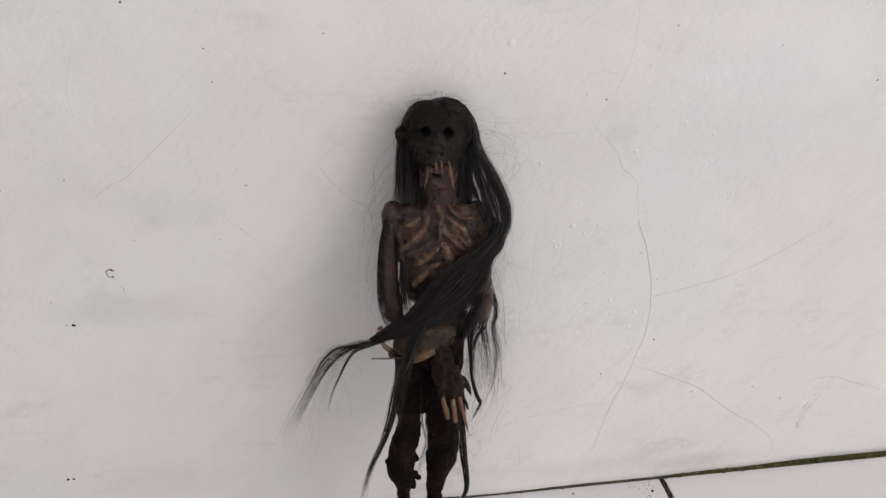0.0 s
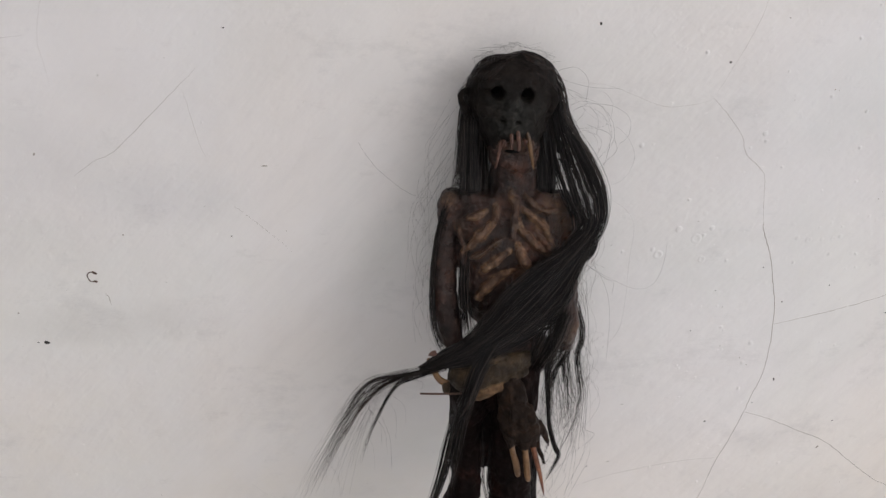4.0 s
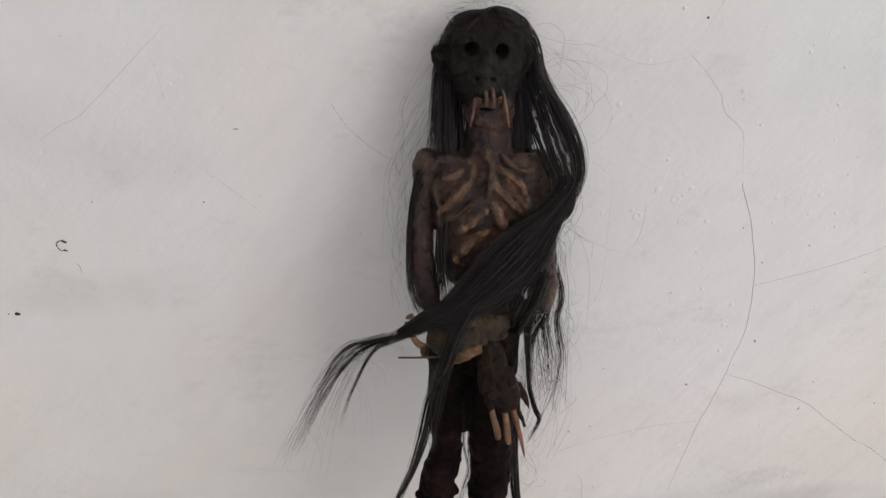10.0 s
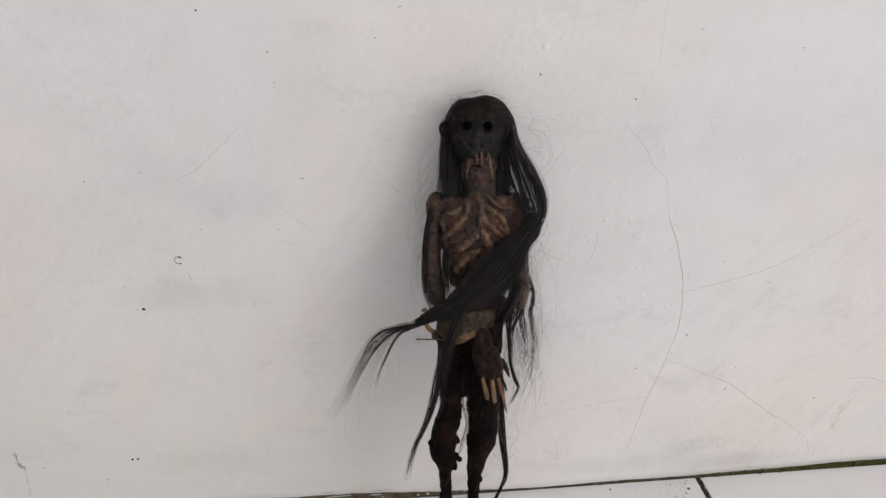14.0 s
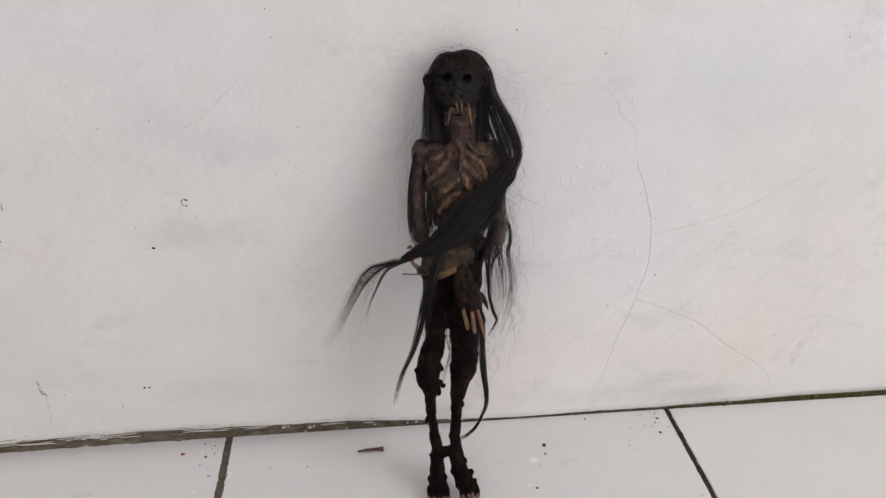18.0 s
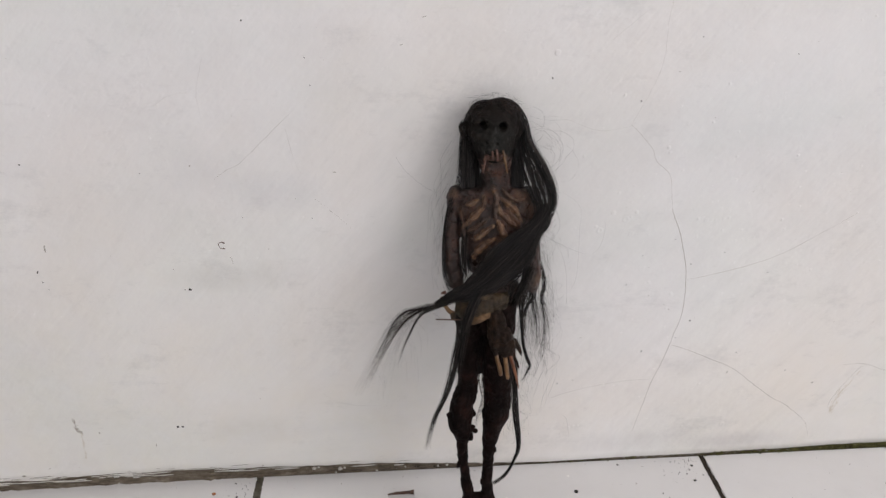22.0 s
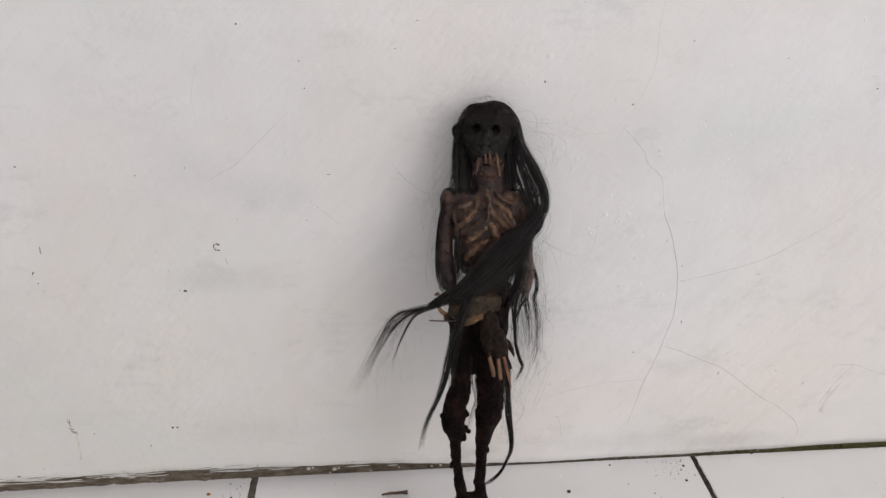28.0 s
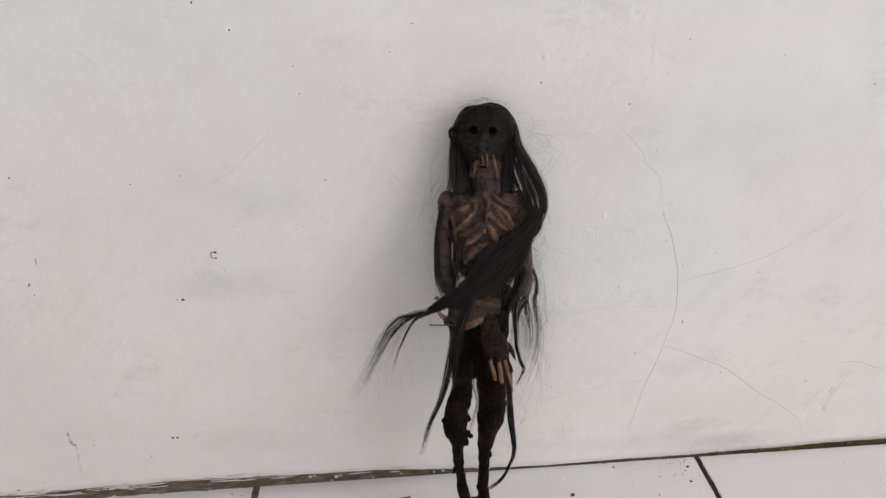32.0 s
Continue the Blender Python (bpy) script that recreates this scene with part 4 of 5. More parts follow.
    lock([(167, 163, 6, 3, 1.2), (167, 152, 3, 3.4, 1.4), (166, 141, 1, 3.2, 1.6), (167, 128, -2, 4, 2), (170, 110, -6, 6, 3)], 46, 0.065, 1.2, 3, 0.8, 0.2)
    lock([(155, 118, 4, 2, 1.2), (159.5, 106, -6, 1.5, 1.1), (161.2, 96, -12, 1.6, 1.1), (161.9, 81.5, -15, 1.6, 1.1), (163, 66.7, -15, 1.5, 1.0), (164.7, 51.6, -15, 1.2, 0.9), (164.9, 42, -17, 0.9, 0.8), (164.2, 30, -25, 0.6, 0.6), (160, 21.5, -25, 0.6, 0.5), (154.5, 16.8, -24, 0.7, 0.5), (149, 14.5, -23, 0.8, 0.5)],
         200, 0.085, 0.4, 0.5, 0.4, 0.22)
    lock([(155, 104, 0, 2, 1), (157.5, 90, -6, 2.2, 1), (159.5, 72, -12, 2.5, 1.4), (161, 52, -18, 3.4, 2)], 40, 0.04, 0.8, 3, 0.7, 0.4)
    lock([(139.5, 128, 3, 2.4, 1), (139.5, 112, 4, 1.8, 1), (139.4, 100, 3, 1.0, 0.8), (140.8, 90, 3, 0.7, 0.8), (138, 80, 3, 0.6, 0.6), (135.5, 70, 3, 0.6, 0.6)], 45, 0.045, 0.5, 0.8, 0.6, 0.3)
    for k in range(30):
        x, z = rng.uniform(156, 166), rng.uniform(60, 112)
        dx, dz = rng.uniform(-3, 12), -rng.uniform(12, 45)
        wisp([(x - 3, -42, z + 6), (x + dx * 0.5, -36, z + dz * 0.2), (x + dx, -28, z + dz * 0.6), (x + dx * rng.uniform(0.3, 1.3), -20, max(z + dz, 6))], rng.uniform(0.02, 0.045))
    # long loose hairs standing off against the wall
    for k in range(150):
        x, z = rng.uniform(162, 177), rng.uniform(112, 188)
        dx, dz = rng.uniform(2, 16), -rng.uniform(18, 70)
        wisp([(x - 4, -28, z + 6), (x + dx * 0.5, -22, z + dz * 0.2), (x + dx, -12, z + dz * 0.55), (x + dx * rng.uniform(0.3, 1.3), -5, z + dz)], rng.uniform(0.022, 0.055), 6, rng.choice((10, 11)))
    for k in range(60):
        x, z = rng.uniform(117, 129), rng.uniform(165, 240)
        dx, dz = -rng.uniform(1, 8), -rng.uniform(15, 40)
        k0, k1 = rng.uniform(-2, 2), rng.uniform(-2, 2)
        wisp([(x + 5, -14, z + 6), (x + dx * 0.4 + k0, -12, z + dz * 0.2), (x + dx - k1, -9, z + dz * 0.55), (x + dx * rng.uniform(0.2, 1.2), -6, z + dz)], rng.uniform(0.016, 0.034), 6, rng.choice((10, 11)))
    tail_line = spline([(124, -47, 157), (111, -44, 152), (101, -40, 145), (93, -38, 136), (84, -36, 121), (76, -35, 106)], 6)
    for k in range(26):
        i = rng.randint(4, len(tail_line) - 6)
        p, q = tail_line[i], tail_line[i + 3]
        dx, dz = rng.uniform(-8, 10), -rng.uniform(18, 60)
        wisp([p, q + np.array((0, 1, -rng.uniform(0.5, 3))), (p[0] + dx * 0.7 - 3, -24, p[2] + dz * 0.55 - 4), (p[0] + dx - 4, -14, p[2] + dz - 4)], rng.uniform(0.014, 0.028), 6, 11)
    for k in range(34):
        a0, r0 = rng.uniform(-0.6, 1.4), rng.uniform(4, 13)
        cx, cz = rng.uniform(171, 185), rng.choice((rng.uniform(216, 246), rng.uniform(160, 190), rng.uniform(160, 190)))
        sx, sz = rng.uniform(0.8, 1.5), rng.uniform(0.7, 1.2)
        wisp([(cx - 6 + r0 * math.cos(a0 + q) * sx, -9 - rng.uniform(0, 3), cz + r0 * math.sin(a0 + q) * sz) for q in np.linspace(-1.8, rng.uniform(0.6, 2.2), 7)], rng.uniform(0.022, 0.042), 6, rng.choice((10, 11)))
    for k in range(40):
        x = rng.uniform(133, 161)
        h = 243.5 + 14.4 * math.sqrt(max(0.05, 1 - ((x - 147.4) / 17) ** 2))
        wisp([(x, -13, h - 1), (x + rng.uniform(-2, 2), -12, h + 1.0), (x + rng.uniform(-3, 3), -11, h + rng.uniform(0.8, 2.6)), (x + rng.uniform(-5, 5), -9, h + rng.uniform(-0.5, 2.0))], rng.uniform(0.022, 0.038))
    for k in range(60):
        u = rng.random()
        x, z = 162 + 14 * u + rng.uniform(-1, 1), 246 - 36 * u
        wisp([(x - 2, -13, z + 5), (x + rng.uniform(0.5, 2), -13, z), (x + rng.uniform(1, 5), -12, z - rng.uniform(3, 7)), (x + rng.uniform(1, 8), -11, z - rng.uniform(7, 15))], rng.uniform(0.018, 0.038))
    wisp([(160, -14, 251), (165, -15, 248), (175, -12, 245), (186, -8, 243.5)], 0.032)
    wisp([(162, -14, 246), (170, -13, 243), (177, -12, 236), (183, -10, 232)], 0.03)
    wisp([(163, -14, 247), (171, -15, 239), (180, -10, 232), (189, -7, 228), (195, -6, 220), (195, -6, 213), (190, -6, 207), (182, -8, 210)], 0.022)
    wisp([(171, -26, 183), (177, -20, 180), (192, -12, 169), (204, -7, 162), (212, -4, 163), (215, -3, 172), (215, -3, 180)], 0.03)
    wisp([(176, -20, 205), (180, -14, 202), (187, -9, 202), (199, -5, 191), (200, -4, 174), (200, -4, 143), (191, -5, 131)], 0.022)

    verts, loops, starts, mats = [np.array(skin[0])], [], [], []
    sizes = np.array([len(f) for f in skin[1]])
    loops.append(np.fromiter(itertools.chain.from_iterable(skin[1]), int))
    starts.append(np.concatenate(([0], np.cumsum(sizes)[:-1])))
    mats.append(np.array(skin[2]))
    base, filled = len(skin[0]), int(sizes.sum())
    for ring, mat in hair:
        count, n = ring.shape[:2]
        grid = base + np.arange(count * n * 3).reshape(count, n, 3)
        p, q = grid[:, :-1, :], np.roll(grid[:, :-1, :], -1, axis=2)
        quads = np.stack([p, q, q + 3, p + 3], axis=-1).reshape(-1, 4)
        verts.append(ring.reshape(-1, 3))
        loops.append(quads.ravel())
        starts.append(filled + 4 * np.arange(len(quads)))
        mats.append(np.full(len(quads), mat))
        base, filled = base + count * n * 3, filled + 4 * len(quads)
    verts, loops, starts, mats = (np.concatenate(q) for q in (verts, loops, starts, mats))
    me = bpy.data.meshes.new("folk_figure_doll")
    me.vertices.add(len(verts))
    me.vertices.foreach_set("co", verts.astype(np.float32).ravel())
    me.loops.add(len(loops))
    me.loops.foreach_set("vertex_index", loops.astype(np.int32))
    me.polygons.add(len(starts))
    me.polygons.foreach_set("loop_start", starts.astype(np.int32))
    me.polygons.foreach_set("material_index", mats.astype(np.int32))
    me.polygons.foreach_set("use_smooth", np.ones(len(starts), bool))
    me.update(calc_edges=True)
    for m in (HEAD, TORSO, PALM, LEG, CLAW, TOE, HOLLOW_SHADE, WRAP, TWIG, FANG, HAIR, HAIR_TIP, RED_CLAW):
        me.materials.append(m)
    ridge = np.zeros(len(me.vertices), np.float32)
    for start, values in ridge_at.items():
        ridge[start:start + len(values)] = values
    me.attributes.new("ridge", "FLOAT", "POINT").data.foreach_set("value", ridge)
    ob = new("folk_figure_doll", me)
    return tagged(ob, "dried dark-brown folk doll with long black hair, leaning on wall", "doll")


doll()


# ---- floor tiles ----
def tile_mesh(name, w, d, bevel=0.0007, thick=0.008):
    bm = bmesh.new()
    box(bm, -w / 2, w / 2, -d / 2, d / 2, -thick, 0)
    bmesh.ops.bevel(bm, geom=[e for e in bm.edges if all(v.co.z > -1e-6 for v in e.verts)], offset=bevel, segments=2, affect="EDGES")
    me = bpy.data.meshes.new(name)
    bm.to_mesh(me)
    bm.free()
    me.materials.append(TILE)
    return me


PITCH, JOINT = 0.3, 0.0030
tile = tile_mesh("tile", PITCH - JOINT, PITCH - JOINT)
for j in range(8):
    for i in range(-5, 6):
        ob = new("tile", tile)
        ob.parent = floor
        rnd = random.Random(i * 31 + j)
        ob.matrix_world = pose(0, 0.0050, 0, 0, 0, -0.7) @ pose((i + 0.5) * PITCH + rnd.uniform(-0.0004, 0.0004), -(j + 0.5) * PITCH, 0, 0, 0, rnd.uniform(-0.08, 0.08))


# dirt packed into the joints, with crumbling edges
def joint_line(x0, y0, y1, width, mat):
    bm = bmesh.new()
    last = None
    for y in np.arange(y0, y1, -0.001):
        wl = width / 2 * (1 + 0.5 * noise.noise((x0 * 90, y * 130, 1)) + 0.6 * noise.noise((x0, y * 330, 4)))
        wr = width / 2 * (1 + 0.5 * noise.noise((x0 * 70, y * 120, 8)) + 0.6 * noise.noise((x0, y * 310, 2)))
        h = 0.0003 * noise.noise((x0, y * 300, 3))
        row = [bm.verts.new((x0 + q * (wl if q < 0 else wr), y, 0.0002 - 0.0009 * (1 - abs(q)) + (h if abs(q) < 1 else -0.0005))) for q in (-1, -0.8, -0.35, 0.35, 0.8, 1)]
        if last:
            for k in range(5):
                bm.faces.new((last[k], row[k], row[k + 1], last[k + 1])).smooth = True
        last = row
    ob = part("joint_dirt", bm, mat, floor)
    ob.matrix_world = pose(0, 0.0050, 0, 0, 0, -0.7)
    return ob


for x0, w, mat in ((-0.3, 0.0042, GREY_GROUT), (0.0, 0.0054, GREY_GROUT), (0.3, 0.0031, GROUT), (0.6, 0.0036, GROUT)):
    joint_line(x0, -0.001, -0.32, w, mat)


# ---- marks on the wall ----
def wall_y(x, z):
    """Depth of the plaster's face at a place, in metres."""
    return 0.0006 * noise.noise((x * 22, z * 22, 0.5)) + 0.0016 * noise.noise((x * 5, z * 5, 2.5))


def on_wall(x, z, proud=0.0):
    return np.array((x / 1000, wall_y(x / 1000, z / 1000) - proud / 1000, z / 1000))


def crack(path, width, label="", depth=0.0, fade=0.35):
    """A hairline crack along (x, z) in millimetres, jagged, thinning towards its end."""
    rnd = random.Random(int(path[0][0] * 7 + path[-1][1]))
    line = spline([(x, z) for x, z in path], 9)
    n = len(line)
    pts = []
    for k, (x, z) in enumerate(line):
        j = 0.22
        pts.append(on_wall(x + j * noise.noise((x * 0.7, z * 0.7, 1)) * 2, z + j * noise.noise((x * 0.7, z * 0.7, 9)) * 2, -0.01))
    rad = [width / 2000 * (fade + (1 - fade) * math.sin(math.pi * min(1, 0.12 + 0.88 * k / n))) * (0.75 + 0.5 * rnd.random()) for k in range(n)]
    store = ([], [], [])
    sweep(store, pts, rad, 5, 0, 0.5)
    me = mesh_of("crack", store)
    me.materials.append(CRACK)
    ob = new("crack", me)
    ob.parent = north
    return tagged(ob, label)


crack([(225, 238), (233, 230), (239, 223), (242, 216), (250, 209), (252, 204), (256, 184)], 0.18)
crack([(256, 186), (256, 184), (262, 171), (266, 158), (269, 147), (271, 131), (271, 115), (269, 104)], 0.33, "long dark hairline crack", fade=0.6)
crack([(269, 106), (266, 92), (261, 74), (258, 66), (254, 47), (249, 24)], 0.28)
crack([(266, 92), (279, 87), (295, 79), (311, 71), (327, 58), (342, 46), (352, 40), (363, 31), (370, 24), (375, 12)], 0.26)
crack([(258, 66), (247, 66), (235, 65), (212, 61), (194, 56), (186, 52)], 0.15)
crack([(271, 138), (285, 141), (299, 144), (328, 153), (358, 171), (372, 180)], 0.19)
crack([(225, 237), (215, 235), (206, 235), (195, 239), (184, 243), (173, 244)], 0.10)
crack([(402, 69), (392, 54), (386, 42), (384, 35)], 0.20)
crack([(388, 69), (402, 69), (418, 63), (440, 55)], 0.2)
crack([(-4.4, 212), (3, 217), (10, 220.5), (24.6, 234), (33, 242), (42, 250.5)], 0.14)
crack([(225.5, 239), (236, 262), (239.4, 276), (239, 294), (241, 310), (243, 335)], 0.10)
crack([(49, 199), (55.5, 193), (63, 186), (68.5, 180)], 0.10)
crack([(35.5, 242), (37.5, 231.5), (39.8, 221), (44, 210.5)], 0.07)
crack([(-2.6, 278), (-7.9, 260), (-7.4, 250), (-6.7, 237)], 0.08)
crack([(-33.6, 250.7), (-21.7, 258.5), (-7.9, 260.2)], 0.07)
crack([(42.7, 70.4), (53.6, 60), (70.4, 55.8), (90.2, 54.2), (110.3, 52.6)], 0.07)
crack([(210, 284), (220, 293), (232, 302.5)], 0.08)


def speck(x, z, w, h, mat, turn=0.0, label=""):
    """A small crusted fleck stuck to the wall, sizes in millimetres."""
    rnd = random.Random(int(x * 13 + z * 7))
    bm = bmesh.new()
    bmesh.ops.create_icosphere(bm, subdivisions=2, radius=1)
    for v in bm.verts:
        f = 1 + 0.45 * noise.noise(v.co * 1.7 + Vector((x, z, 0)))
        w2, h2 = w * 0.82, h * 0.82
        v.co = Vector((v.co.x * w2 / 2000 * f, v.co.y * min(w2, h2) / 6000, v.co.z * h2 / 2000 * f))
    for f in bm.faces:
        f.smooth = True
    ob = part("fleck", bm, mat, north, label)
    ob.matrix_world = Matrix.Translation(on_wall(x, z, 0.02)) @ pose(0, 0, 0, 0, turn, 0)
    return ob


for x, z, w, h, turn in ((-26, 144.5, 2.5, 1.8, 20), (-29, 144.6, 1.0, 0.6, 0), (277, 109, 0.9, 1.9, -8), (248, 88, 1.1, 1.0, 0), (269, 97, 0.7, 0.7, 0), (229, 251, 1.2, 1.1, 0), (179, 264.5, 1.1, 1.3, 0),
                         (272, 149, 0.8, 0.8, 0), (292, 156, 0.7, 0.7, 0), (260, 166, 0.8, 0.7, 0), (312, 83, 0.8, 0.7, 0), (195, 66, 1.0, 1.0, 0), (233, 137, 0.6, 0.6, 0), (241, 156, 0.6, 0.5, 0),
                         (-46.7, 46.3, 2.0, 1.8, 0), (-43.8, 46.2, 2.2, 1.5, 30), (-108, 159.5, 0.9, 2.4, 25), (-106.5, 153, 0.9, 1.0, 0), (-104, 148, 0.6, 0.6, 0), (47, 187, 0.9, 0.6, 0),
                         (49, 277, 0.9, 0.8, 0), (19, 296, 1.2, 1.2, 0), (-104, 223, 1.3, 1.0, 0), (-43.2, 216.4, 0.8, 0.8, 0), (2.3, 309.8, 1.0, 1.6, 0), (51, 262.6, 0.9, 0.6, 0), (314, 275, 0.8, 0.7, 0), (322, 141, 0.7, 0.7, 0), (370, 257, 1.4, 0.8, -30), (348, 67, 0.9, 0.7, 0), (186, 178, 0.9, 0.8, 0), (193, 179, 0.5, 0.5, 0), (259, 285, 0.8, 0.8, 0)):
    speck(x, z, w, h, SOOT, turn)
STAIN = material("grey_scuff", (0.33, 0.31, 0.27), 0.8, 0.2)
for x, z, w, h, turn in ((-108.4, 54, 0.9, 3.6, 10), (-107.6, 49, 0.8, 2.4, -15), (-95, 45, 0.8, 1.8, 0),
                         (-148, 13, 3.0, 1.6, 0), (-131, 18, 1.2, 0.8, 0), (205, 68, 1.6, 0.5, -10), (-62, 33, 0.6, 3.0, 0), (308, 68, 0.9, 2.2, 30), (369, 56, 0.8, 2.4, 30), (3, 12, 1.0, 1.6, 0), (-16.3, 220, 0.8, 1.4, 30), (61, 214.3, 2.6, 0.6, 0), (-33.6, 157.8, 0.9, 0.7, 0), (111, 297, 3.0, 0.5, -15), (99, 283, 1.6, 0.6, -20), (207.7, 100, 1.6, 0.4, 0)):
    speck(x, z, w, h, STAIN, turn)

SMEAR = material("faint_brown_smear", (0.56, 0.515, 0.43), 0.8, 0.2)


def smear(path, count, wide, mat, label, seed):
    """A dragged smudge: many thin streaks along (x, z) in millimetres."""
    rnd = random.Random(seed)
    line = spline(path, 8)
    store = ([], [], [])
    for _ in range(count):
        k = rnd.randint(0, len(line) - 2)
        along = line[k + 1] - line[k]
        x, z = line[k] + np.array((rnd.gauss(0, wide), rnd.gauss(0, wide)))
        tall = rnd.uniform(0.0003, 0.0013)
        blob(store, on_wall(x, z, -0.01), (rnd.uniform(0.0001, 0.00022), 0.00005, tall), 6, 0, math.degrees(math.atan2(along[0], along[1])) + rnd.gauss(0, 9))
    me = mesh_of("smear", store)
    me.materials.append(mat)
    tagged(new("smear", me), label, kind="stuff").parent = north


smear([(403, 68.5), (396, 54), (390, 45)], 26, 0.35, SMEAR, "thin brown scratch on the plaster", 3)
smear([(394, 50), (389.5, 45), (388, 36), (386, 30)], 120, 1.2, SMEAR, "faint brown smear on the plaster", 4)
smear([(-109, 56), (-108.3, 48.7), (-105.8, 45.8)], 70, 0.6, STAIN, "grey-brown smear on the plaster", 5)
smear([(-105.8, 46), (-106.4, 34), (-107, 24)], 50, 0.35, SMEAR, "faint brown drip on the plaster", 6)
smear([(-101.2, 176.2), (-101.5, 171.5)], 26, 0.22, STAIN, "short grey scratch on the plaster", 7)

# ring-shaped scar round an old plugged nail hole
store = ([], [], [])
ring = [(-5 + 1.75 * math.cos(a) * (0.9 + 0.1 * math.sin(3 * a)), 172 + 2.0 * math.sin(a)) for a in np.linspace(0.7, 5.4, 22)]
sweep(store, [on_wall(x, z, 0.03) for x, z in ring], [0.00019 * (0.4 + 1.0 * abs(math.sin(k * 1.3))) for k in range(22)], 6)
sweep(store, [on_wall(x, z, 0.03) for x, z in ((-4.6, 174.2), (-3.8, 173.6), (-3.0, 173.2))], [0.0004, 0.0005, 0.0003], 6)
sweep(store, [on_wall(x, z, 0.03) for x, z in ((-4.4, 170.3), (-3.8, 170.0), (-3.3, 169.8))], [0.0003, 0.0004, 0.0002], 6)
me = mesh_of("nail_scar", store)
me.materials.append(TWIG)
tagged(new("nail_scar", me), "brown ring-shaped scar").parent = north
crackle = [(-1.2, 165), (-0.3, 163), (0.2, 160)]
crack(crackle, 0.25)


# paint blisters
def blister(x, z, r, h, hollow):
    """A raised, partly sunken bubble in the paint; sizes in millimetres."""
    bm = bmesh.new()
    rings, seg = 7, 16
    last = None
    for k in range(rings + 1):
        q = k / rings
        up = 0.75 * (0.8 * math.exp(-((q - 0.66) / 0.24) ** 2) + hollow * math.exp(-(q / 0.55) ** 2)) * (1 - q ** 4) * h - 0.06
        row = []
        for s in range(seg if k else 1):
            a = 2 * math.pi * s / seg
            rr = q * r * (1 + 0.16 * noise.noise((math.cos(a) * 1.2 + x, math.sin(a) * 1.2 + z, 0)))
            row.append(bm.verts.new(on_wall(x + rr * math.cos(a), z + rr * math.sin(a), up * (1 + 0.3 * noise.noise((a, x, z))))))
        for s in range(seg if k else 0):
            if k == 1:
                bm.faces.new((last[0], row[s], row[(s + 1) % seg]))
            else:
                bm.faces.new((last[s], row[s], row[(s + 1) % seg], last[(s + 1) % seg]))
        last = row
    for f in bm.faces:
        f.smooth = True
    return part("paint_blister", bm, WALL, north)


for x, z, r, h, hollow in ((213, 174, 2.3, 0.6, 0.2), (210.5, 176.5, 1.1, 0.6, 1), (220, 185, 1.6, 0.5, 0.9), (228, 180.5, 2.7, 0.5, 0.3), (231, 182, 1.0, 0.5, 1),
                       (234, 185, 1.3, 0.5, 1), (232, 171, 1.9, 0.45, 0.3), (243, 170, 0.8, 0.5, 1), (272, 179, 1.1, 0.4, 1), (277, 178, 1.7, 0.4, 0.4),
                       (283, 178, 1.0, 0.35, 1), (288, 178, 1.4, 0.4, 0.3), (291, 179, 1.1, 0.45, 1), (288, 171, 0.8, 0.5, 1), (248, 224, 1.2, 0.6, 1), (249, 221, 0.9, 0.5, 1),
                       (262, 129, 1.2, 0.5, 1), (311, 26, 2.0, 0.5, 0.3), (260, 119, 1.0, 0.5, 1), (200, 220, 1.1, 0.5, 1), (181, 278, 2.0, 0.5, 0.9), (283, 26, 0.9, 0.5, 1),
                       (198, 176, 0.8, 0.5, 1), (205, 30, 1.2, 0.45, 1), (208, 31, 1.0, 0.45, 1), (211, 31, 1.1, 0.45, 1), (200, 25, 0.9, 0.5, 1), (290, 60, 0.9, 0.5, 1)):
    blister(x, z, r, h, hollow)


def scatter(name, label, count, place, size, mat, seed, squash):
    """Many tiny crumbs in one mesh, each a lump of its own; place(rnd) gives a place and the normal's axis."""
    rnd = random.Random(seed)
    store = ([], [], [])
    for _ in range(count):
        p, axis = place(rnd)
        r = size(rnd)
        rad = [r * rnd.uniform(0.7, 1.3) for _ in range(3)]
        rad[axis] = r * squash
        blob(store, p, rad, 6, 0, rnd.uniform(-60, 60) if axis == 1 else 0)
    me = mesh_of(name, store)
    me.materials.append(mat)
    return tagged(new(name, me), label, kind="stuff")


def right_field(rnd):
    x, z = rnd.triangular(175, 480, 290), rnd.triangular(4, 330, 150)
    return on_wall(x, z, -0.02), 1


def left_field(rnd):
    x, z = rnd.uniform(-190, 480), rnd.uniform(6, 340)
    return on_wall(x, z, -0.02), 1


grit = scatter("plaster_grit", "tiny lumps of white plaster grit", 420, right_field, lambda r: 0.0002 + 0.0006 * r.random() ** 3, WALL, 5, 0.4)
grit.parent = north
more = scatter("plaster_grit", "tiny lumps of white plaster grit", 260, left_field, lambda r: 0.0002 + 0.0004 * r.random() ** 3, WALL, 6, 0.4)
more.parent = north
dust = scatter("dirt_fleck", "tiny dark dirt flecks", 130, left_field, lambda r: 0.00012 + 0.00022 * r.random() ** 2, STAIN, 8, 0.3)
dust.parent = north

# loose hairs stuck to the wall and lying on the tiles
def loose_hair(points, radius, label):
    line = spline(points, 6)
    store = ([], [], [])
    sweep(store, line, np.interp(np.linspace(0, 1, len(line)), (0, 0.2, 0.8, 1), (0.5, 1, 1, 0.4)) * radius, 4)
    me = mesh_of("loose_hair", store)
    me.materials.append(HAIR)
    tagged(new("loose_hair", me), label, "hair")


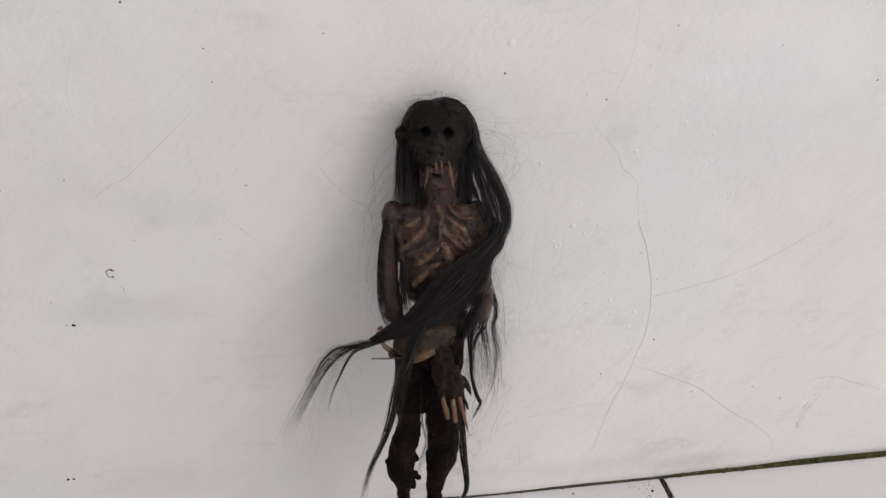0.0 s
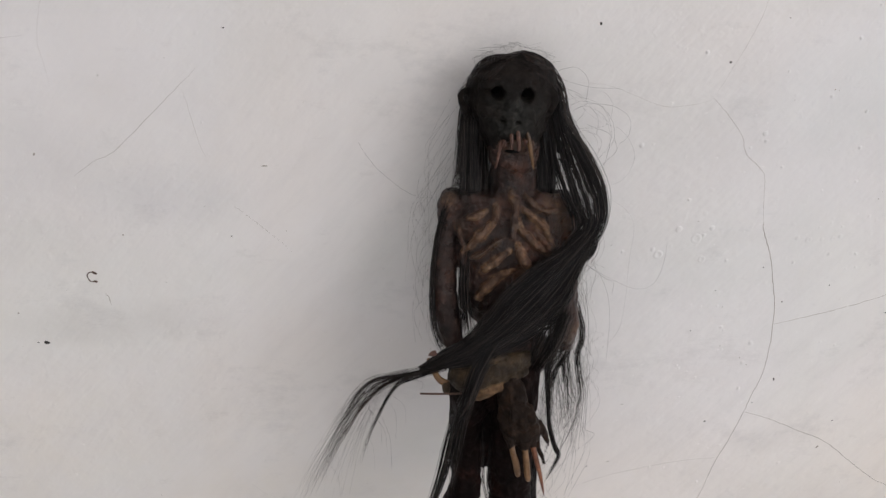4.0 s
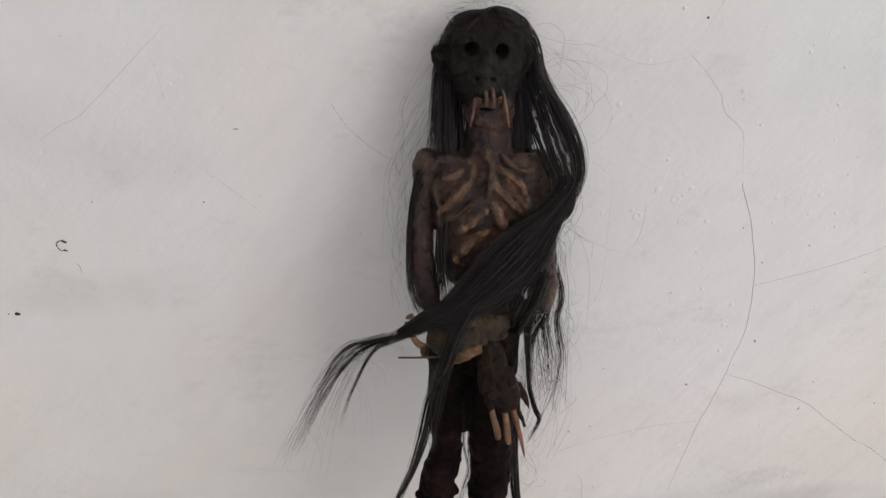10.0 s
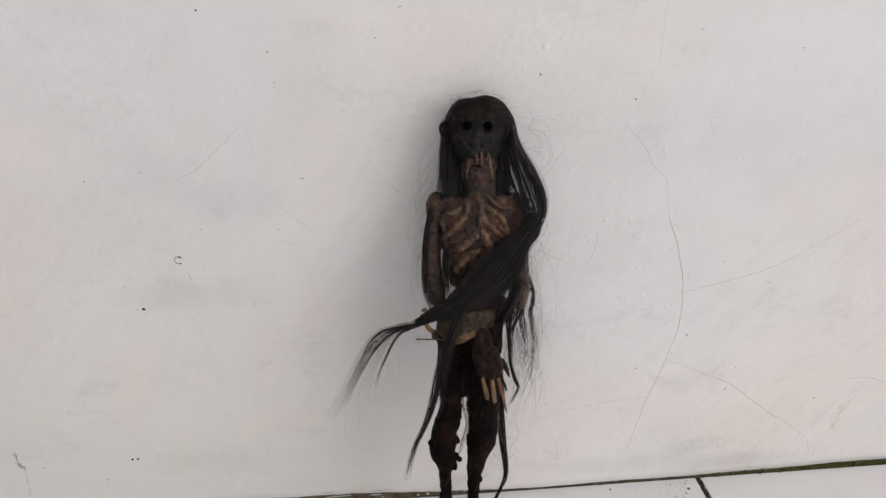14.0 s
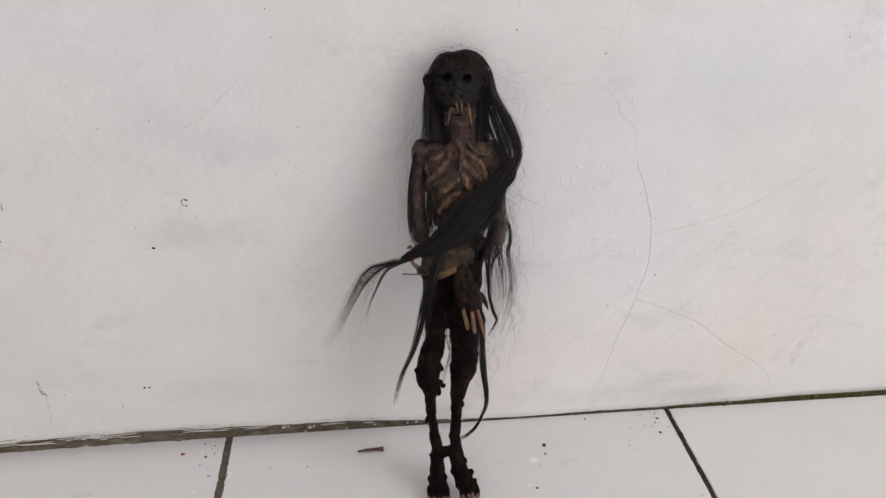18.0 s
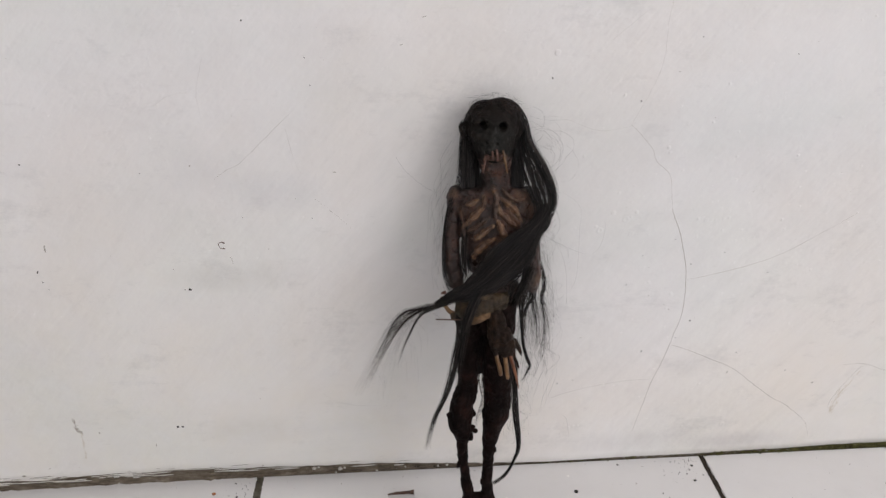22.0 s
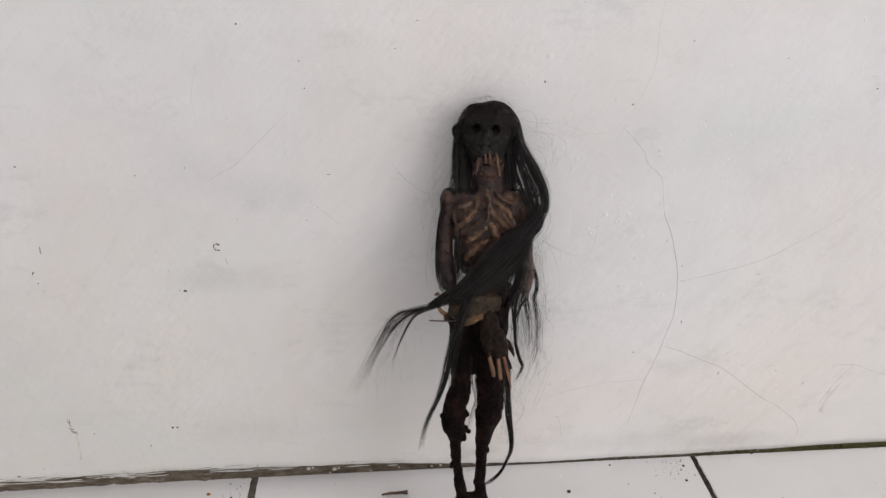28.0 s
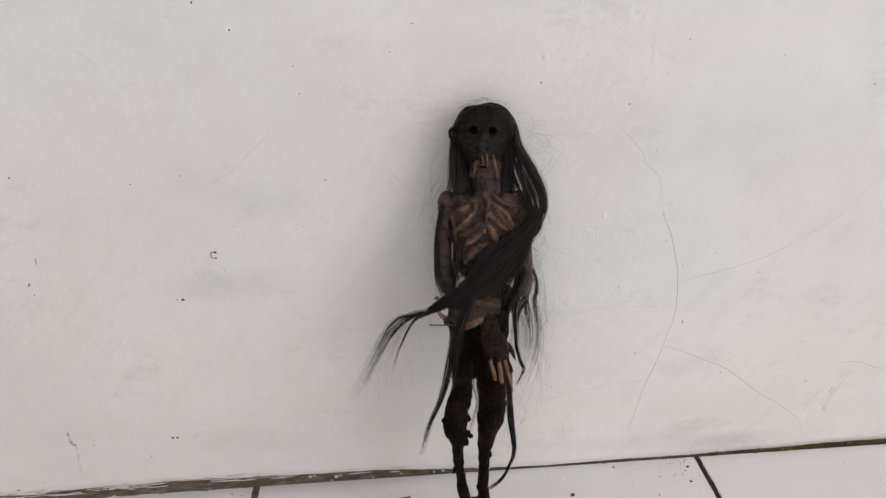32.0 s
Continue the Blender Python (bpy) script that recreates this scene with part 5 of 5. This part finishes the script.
loose_hair([on_wall(x, z, 0.1) for x, z in ((94.5, 223), (96, 220), (100, 214), (105, 209), (111, 204), (118, 201), (126, 202))], 0.00003, "single curved black hair stuck to the wall")
loose_hair([on_wall(x, z, 0.1) for x, z in ((198.6, 40), (200, 40.4), (202, 39), (203.8, 35.3), (205, 28), (205.4, 22))], 0.00004, "short curled black hair stuck to the wall")
loose_hair([(x / 1000, y / 1000, 0.0002) for x, y in ((146, -26), (149.9, -28.8), (155.4, -34.3), (161.1, -40.2), (168, -42.6), (175, -40.7), (179, -36))], 0.00003, "single fine black hair lying on the tiles")


# ---- things on the floor ----
def twig():
    store = ([], [], [])
    pts = [(84, -21.5, 0.9), (88, -21, 1.2), (92, -21.3, 1.5), (96, -21.2, 1.6), (99, -21.6, 1.9), (100.6, -21.8, 2.0)]
    line = spline([np.array(p) / 1000 for p in pts], 5)
    rad = np.interp(np.linspace(0, 1, len(line)), (0, 0.3, 0.7, 0.9, 1), (0.5, 0.95, 1.05, 1.5, 1.7)) / 1000
    sweep(store, line, rad, 9)
    me = mesh_of("twig", store)
    for v in me.vertices:
        v.co += Vector((0, 1, 1)) * 0.0003 * noise.noise(v.co * 900)
        v.co.z = max(v.co.z, 0.0001)
    me.materials.append(TWIG)
    return tagged(new("twig", me), "short dry brown twig lying on the tiles", "twig")


twig()


def stone(name, label, category, x, y, r, mat, flat=0.7, parent=None, z=0.0):
    bm = bmesh.new()
    bmesh.ops.create_icosphere(bm, subdivisions=2, radius=1)
    for v in bm.verts:
        f = 1 + 0.35 * noise.noise(v.co * 1.3 + Vector((x, y, r)))
        v.co = Vector((v.co.x * f, v.co.y * f, max(v.co.z * flat * f, -0.35 * flat))) * (r / 1000)
    ob = part(name, bm, mat, parent, label if parent else "")
    ob.matrix_world = Matrix.Translation((x / 1000, y / 1000, z / 1000 + 0.3 * flat * r / 1000))
    if not parent:
        tagged(ob, label, category)
    return ob


stone("pebble", "small dark grey pebble lying on the tiles", "pebble", 206, -28, 1.4, SOOT)
stone("rust_crumb", "small rust-orange crumb lying on the tiles", "crumb", -28, -11, 1.3, RUST, 0.5)
for x, y, r in ((205, -36, 0.7), (193, -65, 0.8), (311, -88, 0.9), (48, -77, 0.9), (290, -10, 0.9), (287, -24, 0.9), (52, -31, 0.5), (-9, -33, 0.6), (-13, -15, 0.8), (29, -29, 0.4), (240, -5, 0.7), (262, -34, 0.5)):
    stone("grit_grain", "tiny black grain of grit on the tiles", "grit", x, y, r, SOOT, 0.6)["group"] = "grit on the tiles"
for x, y, r in ((196, -41, 2.6), (189, -62, 1.2), (187, -57, 0.6), (178, -90, 1.1), (5, -32, 1.0), (3.5, -35, 0.9), (-16, -45, 1.1), (73, -54, 0.9), (70, -40, 0.7), (58, -33, 0.6), (60, -36, 0.5), (204, -13, 0.9), (160, -30, 0.8), (-60, -60, 0.8), (45, -60, 0.7)):
    stone("paint_drop", "dried white paint drop", "", x, y, r, CHALK, 0.12, floor)
for x, y, z, r in ((36, -0.3, 7.5, 1.5), (39, -0.3, 8.2, 0.9), (53, -0.6, 6.0, 1.5), (56, -0.4, 6.6, 0.9), (50, -0.3, 3, 0.8), (77, -0.6, 3, 0.9), (-90, -0.3, 4, 0.7), (118, -0.5, 4.0, 0.8), (124, -0.5, 4.4, 1.0), (96, -0.2, 4.5, 0.7)):
    stone("plaster_flake", "white plaster flake wedged at the wall foot", "plaster", x, y, r, FLAKE, 0.6, None, z)["group"] = "flakes along the wall foot"


def near_joint(rnd):
    x, y = (rnd.triangular(262, 298, 290), -abs(rnd.gauss(0, 10)) - 1.5) if rnd.random() < 0.7 else (rnd.triangular(-24, -3, -8), -abs(rnd.gauss(0, 12)) - 2)
    return np.array((x / 1000, y / 1000, 0.0001)), 2


def all_over(rnd):
    return np.array((rnd.uniform(-0.15, 0.46), -rnd.random() ** 1.6 * 0.12 - 0.002, 0.0001)), 2


scatter("dirt_crumbs", "scattered black dirt crumbs on the tiles", 80, near_joint, lambda r: 0.00013 + 0.00042 * r.random() ** 2.5, SOOT, 21, 0.5)
scatter("dirt_crumbs", "scattered brown dirt crumbs on the tiles", 150, all_over, lambda r: 0.00012 + 0.0003 * r.random() ** 3, TWIG, 22, 0.5)


# brushed-over paint and crumbs along the foot of the wall
def foot_crumb(rnd):
    x = rnd.uniform(-0.2, 0.5)
    return np.array((x, rnd.uniform(-0.0015, 0.001) + 0.0045 - 0.0122 * x, rnd.uniform(0.0, 0.0015))), 1


def smears():
    rnd = random.Random(77)
    store = ([], [], [])
    for _ in range(75):
        x = rnd.triangular(-0.22, 0.12, -0.12)
        f = foot_of_plaster(x)
        p = np.array((x, rnd.uniform(0.0004, 0.0022), f * (1.1 - 0.45 * rnd.random() ** 2)))
        blob(store, p, (rnd.uniform(0.0015, 0.014), 0.0005, rnd.uniform(0.00006, 0.00018)), 8, 0, rnd.uniform(-2.5, 2.0))
    me = mesh_of("paint_smear", store)
    me.materials.append(WALL)
    return tagged(new("paint_smear", me), "dragged white paint over bare mortar", kind="stuff")


def bare_streaks():
    rnd = random.Random(78)
    store = ([], [], [])
    for _ in range(46):
        x = rnd.triangular(-0.22, 0.12, -0.08)
        z = foot_of_plaster(x) + 0.0004 + 0.0035 * rnd.random() ** 2
        blob(store, on_wall(x * 1000, z * 1000, -0.02), (rnd.uniform(0.001, 0.008), 0.0001, rnd.uniform(0.00006, 0.00018)), 8, 0, rnd.uniform(-3, 2))
    me = mesh_of("bare_streak", store)
    me.materials.append(MORTAR)
    return tagged(new("bare_streak", me), "thin streaks of bare mortar through the paint", kind="stuff")


bare_streaks().parent = strip
smears().parent = strip
crumbs = scatter("mortar_crumb", "loose grey mortar crumbs along the wall foot", 240, foot_crumb, lambda r: 0.0002 + 0.0006 * r.random() ** 2, GROUT, 31, 0.7)
crumbs.parent = strip
pale = scatter("mortar_crumb", "pale plaster crumbs along the wall foot", 60, foot_crumb, lambda r: 0.00015 + 0.0004 * r.random() ** 2, FLAKE, 33, 0.7)
pale.parent = strip


def lime_place(rnd):
    x = rnd.uniform(0.10, 0.36)
    return np.array((x, 0.0012 - 0.004 * max(0.0, x - 0.1) + rnd.uniform(-0.0004, 0.0012), foot_of_plaster(x) + rnd.uniform(-0.0004, 0.0014))), 1


ridge = scatter("lime_crumb", "rough grey-white lime along the wall foot", 240, lime_place, lambda r: 0.0002 + 0.0005 * r.random() ** 2, FLAKE, 37, 0.6)
ridge.parent = strip


def moss_place(rnd):
    x = 0.15 + 0.37 * rnd.random() ** 0.6
    return np.array((x, 0.0035 - 0.0122 * x + rnd.uniform(-0.001, 0.002), rnd.uniform(0.0, 0.0022))), 1


tuft = scatter("moss", "low tufts of dark green moss", 760, moss_place, lambda r: 0.0002 + 0.0008 * r.random() ** 2, MOSS, 41, 0.8)
tuft.parent = strip
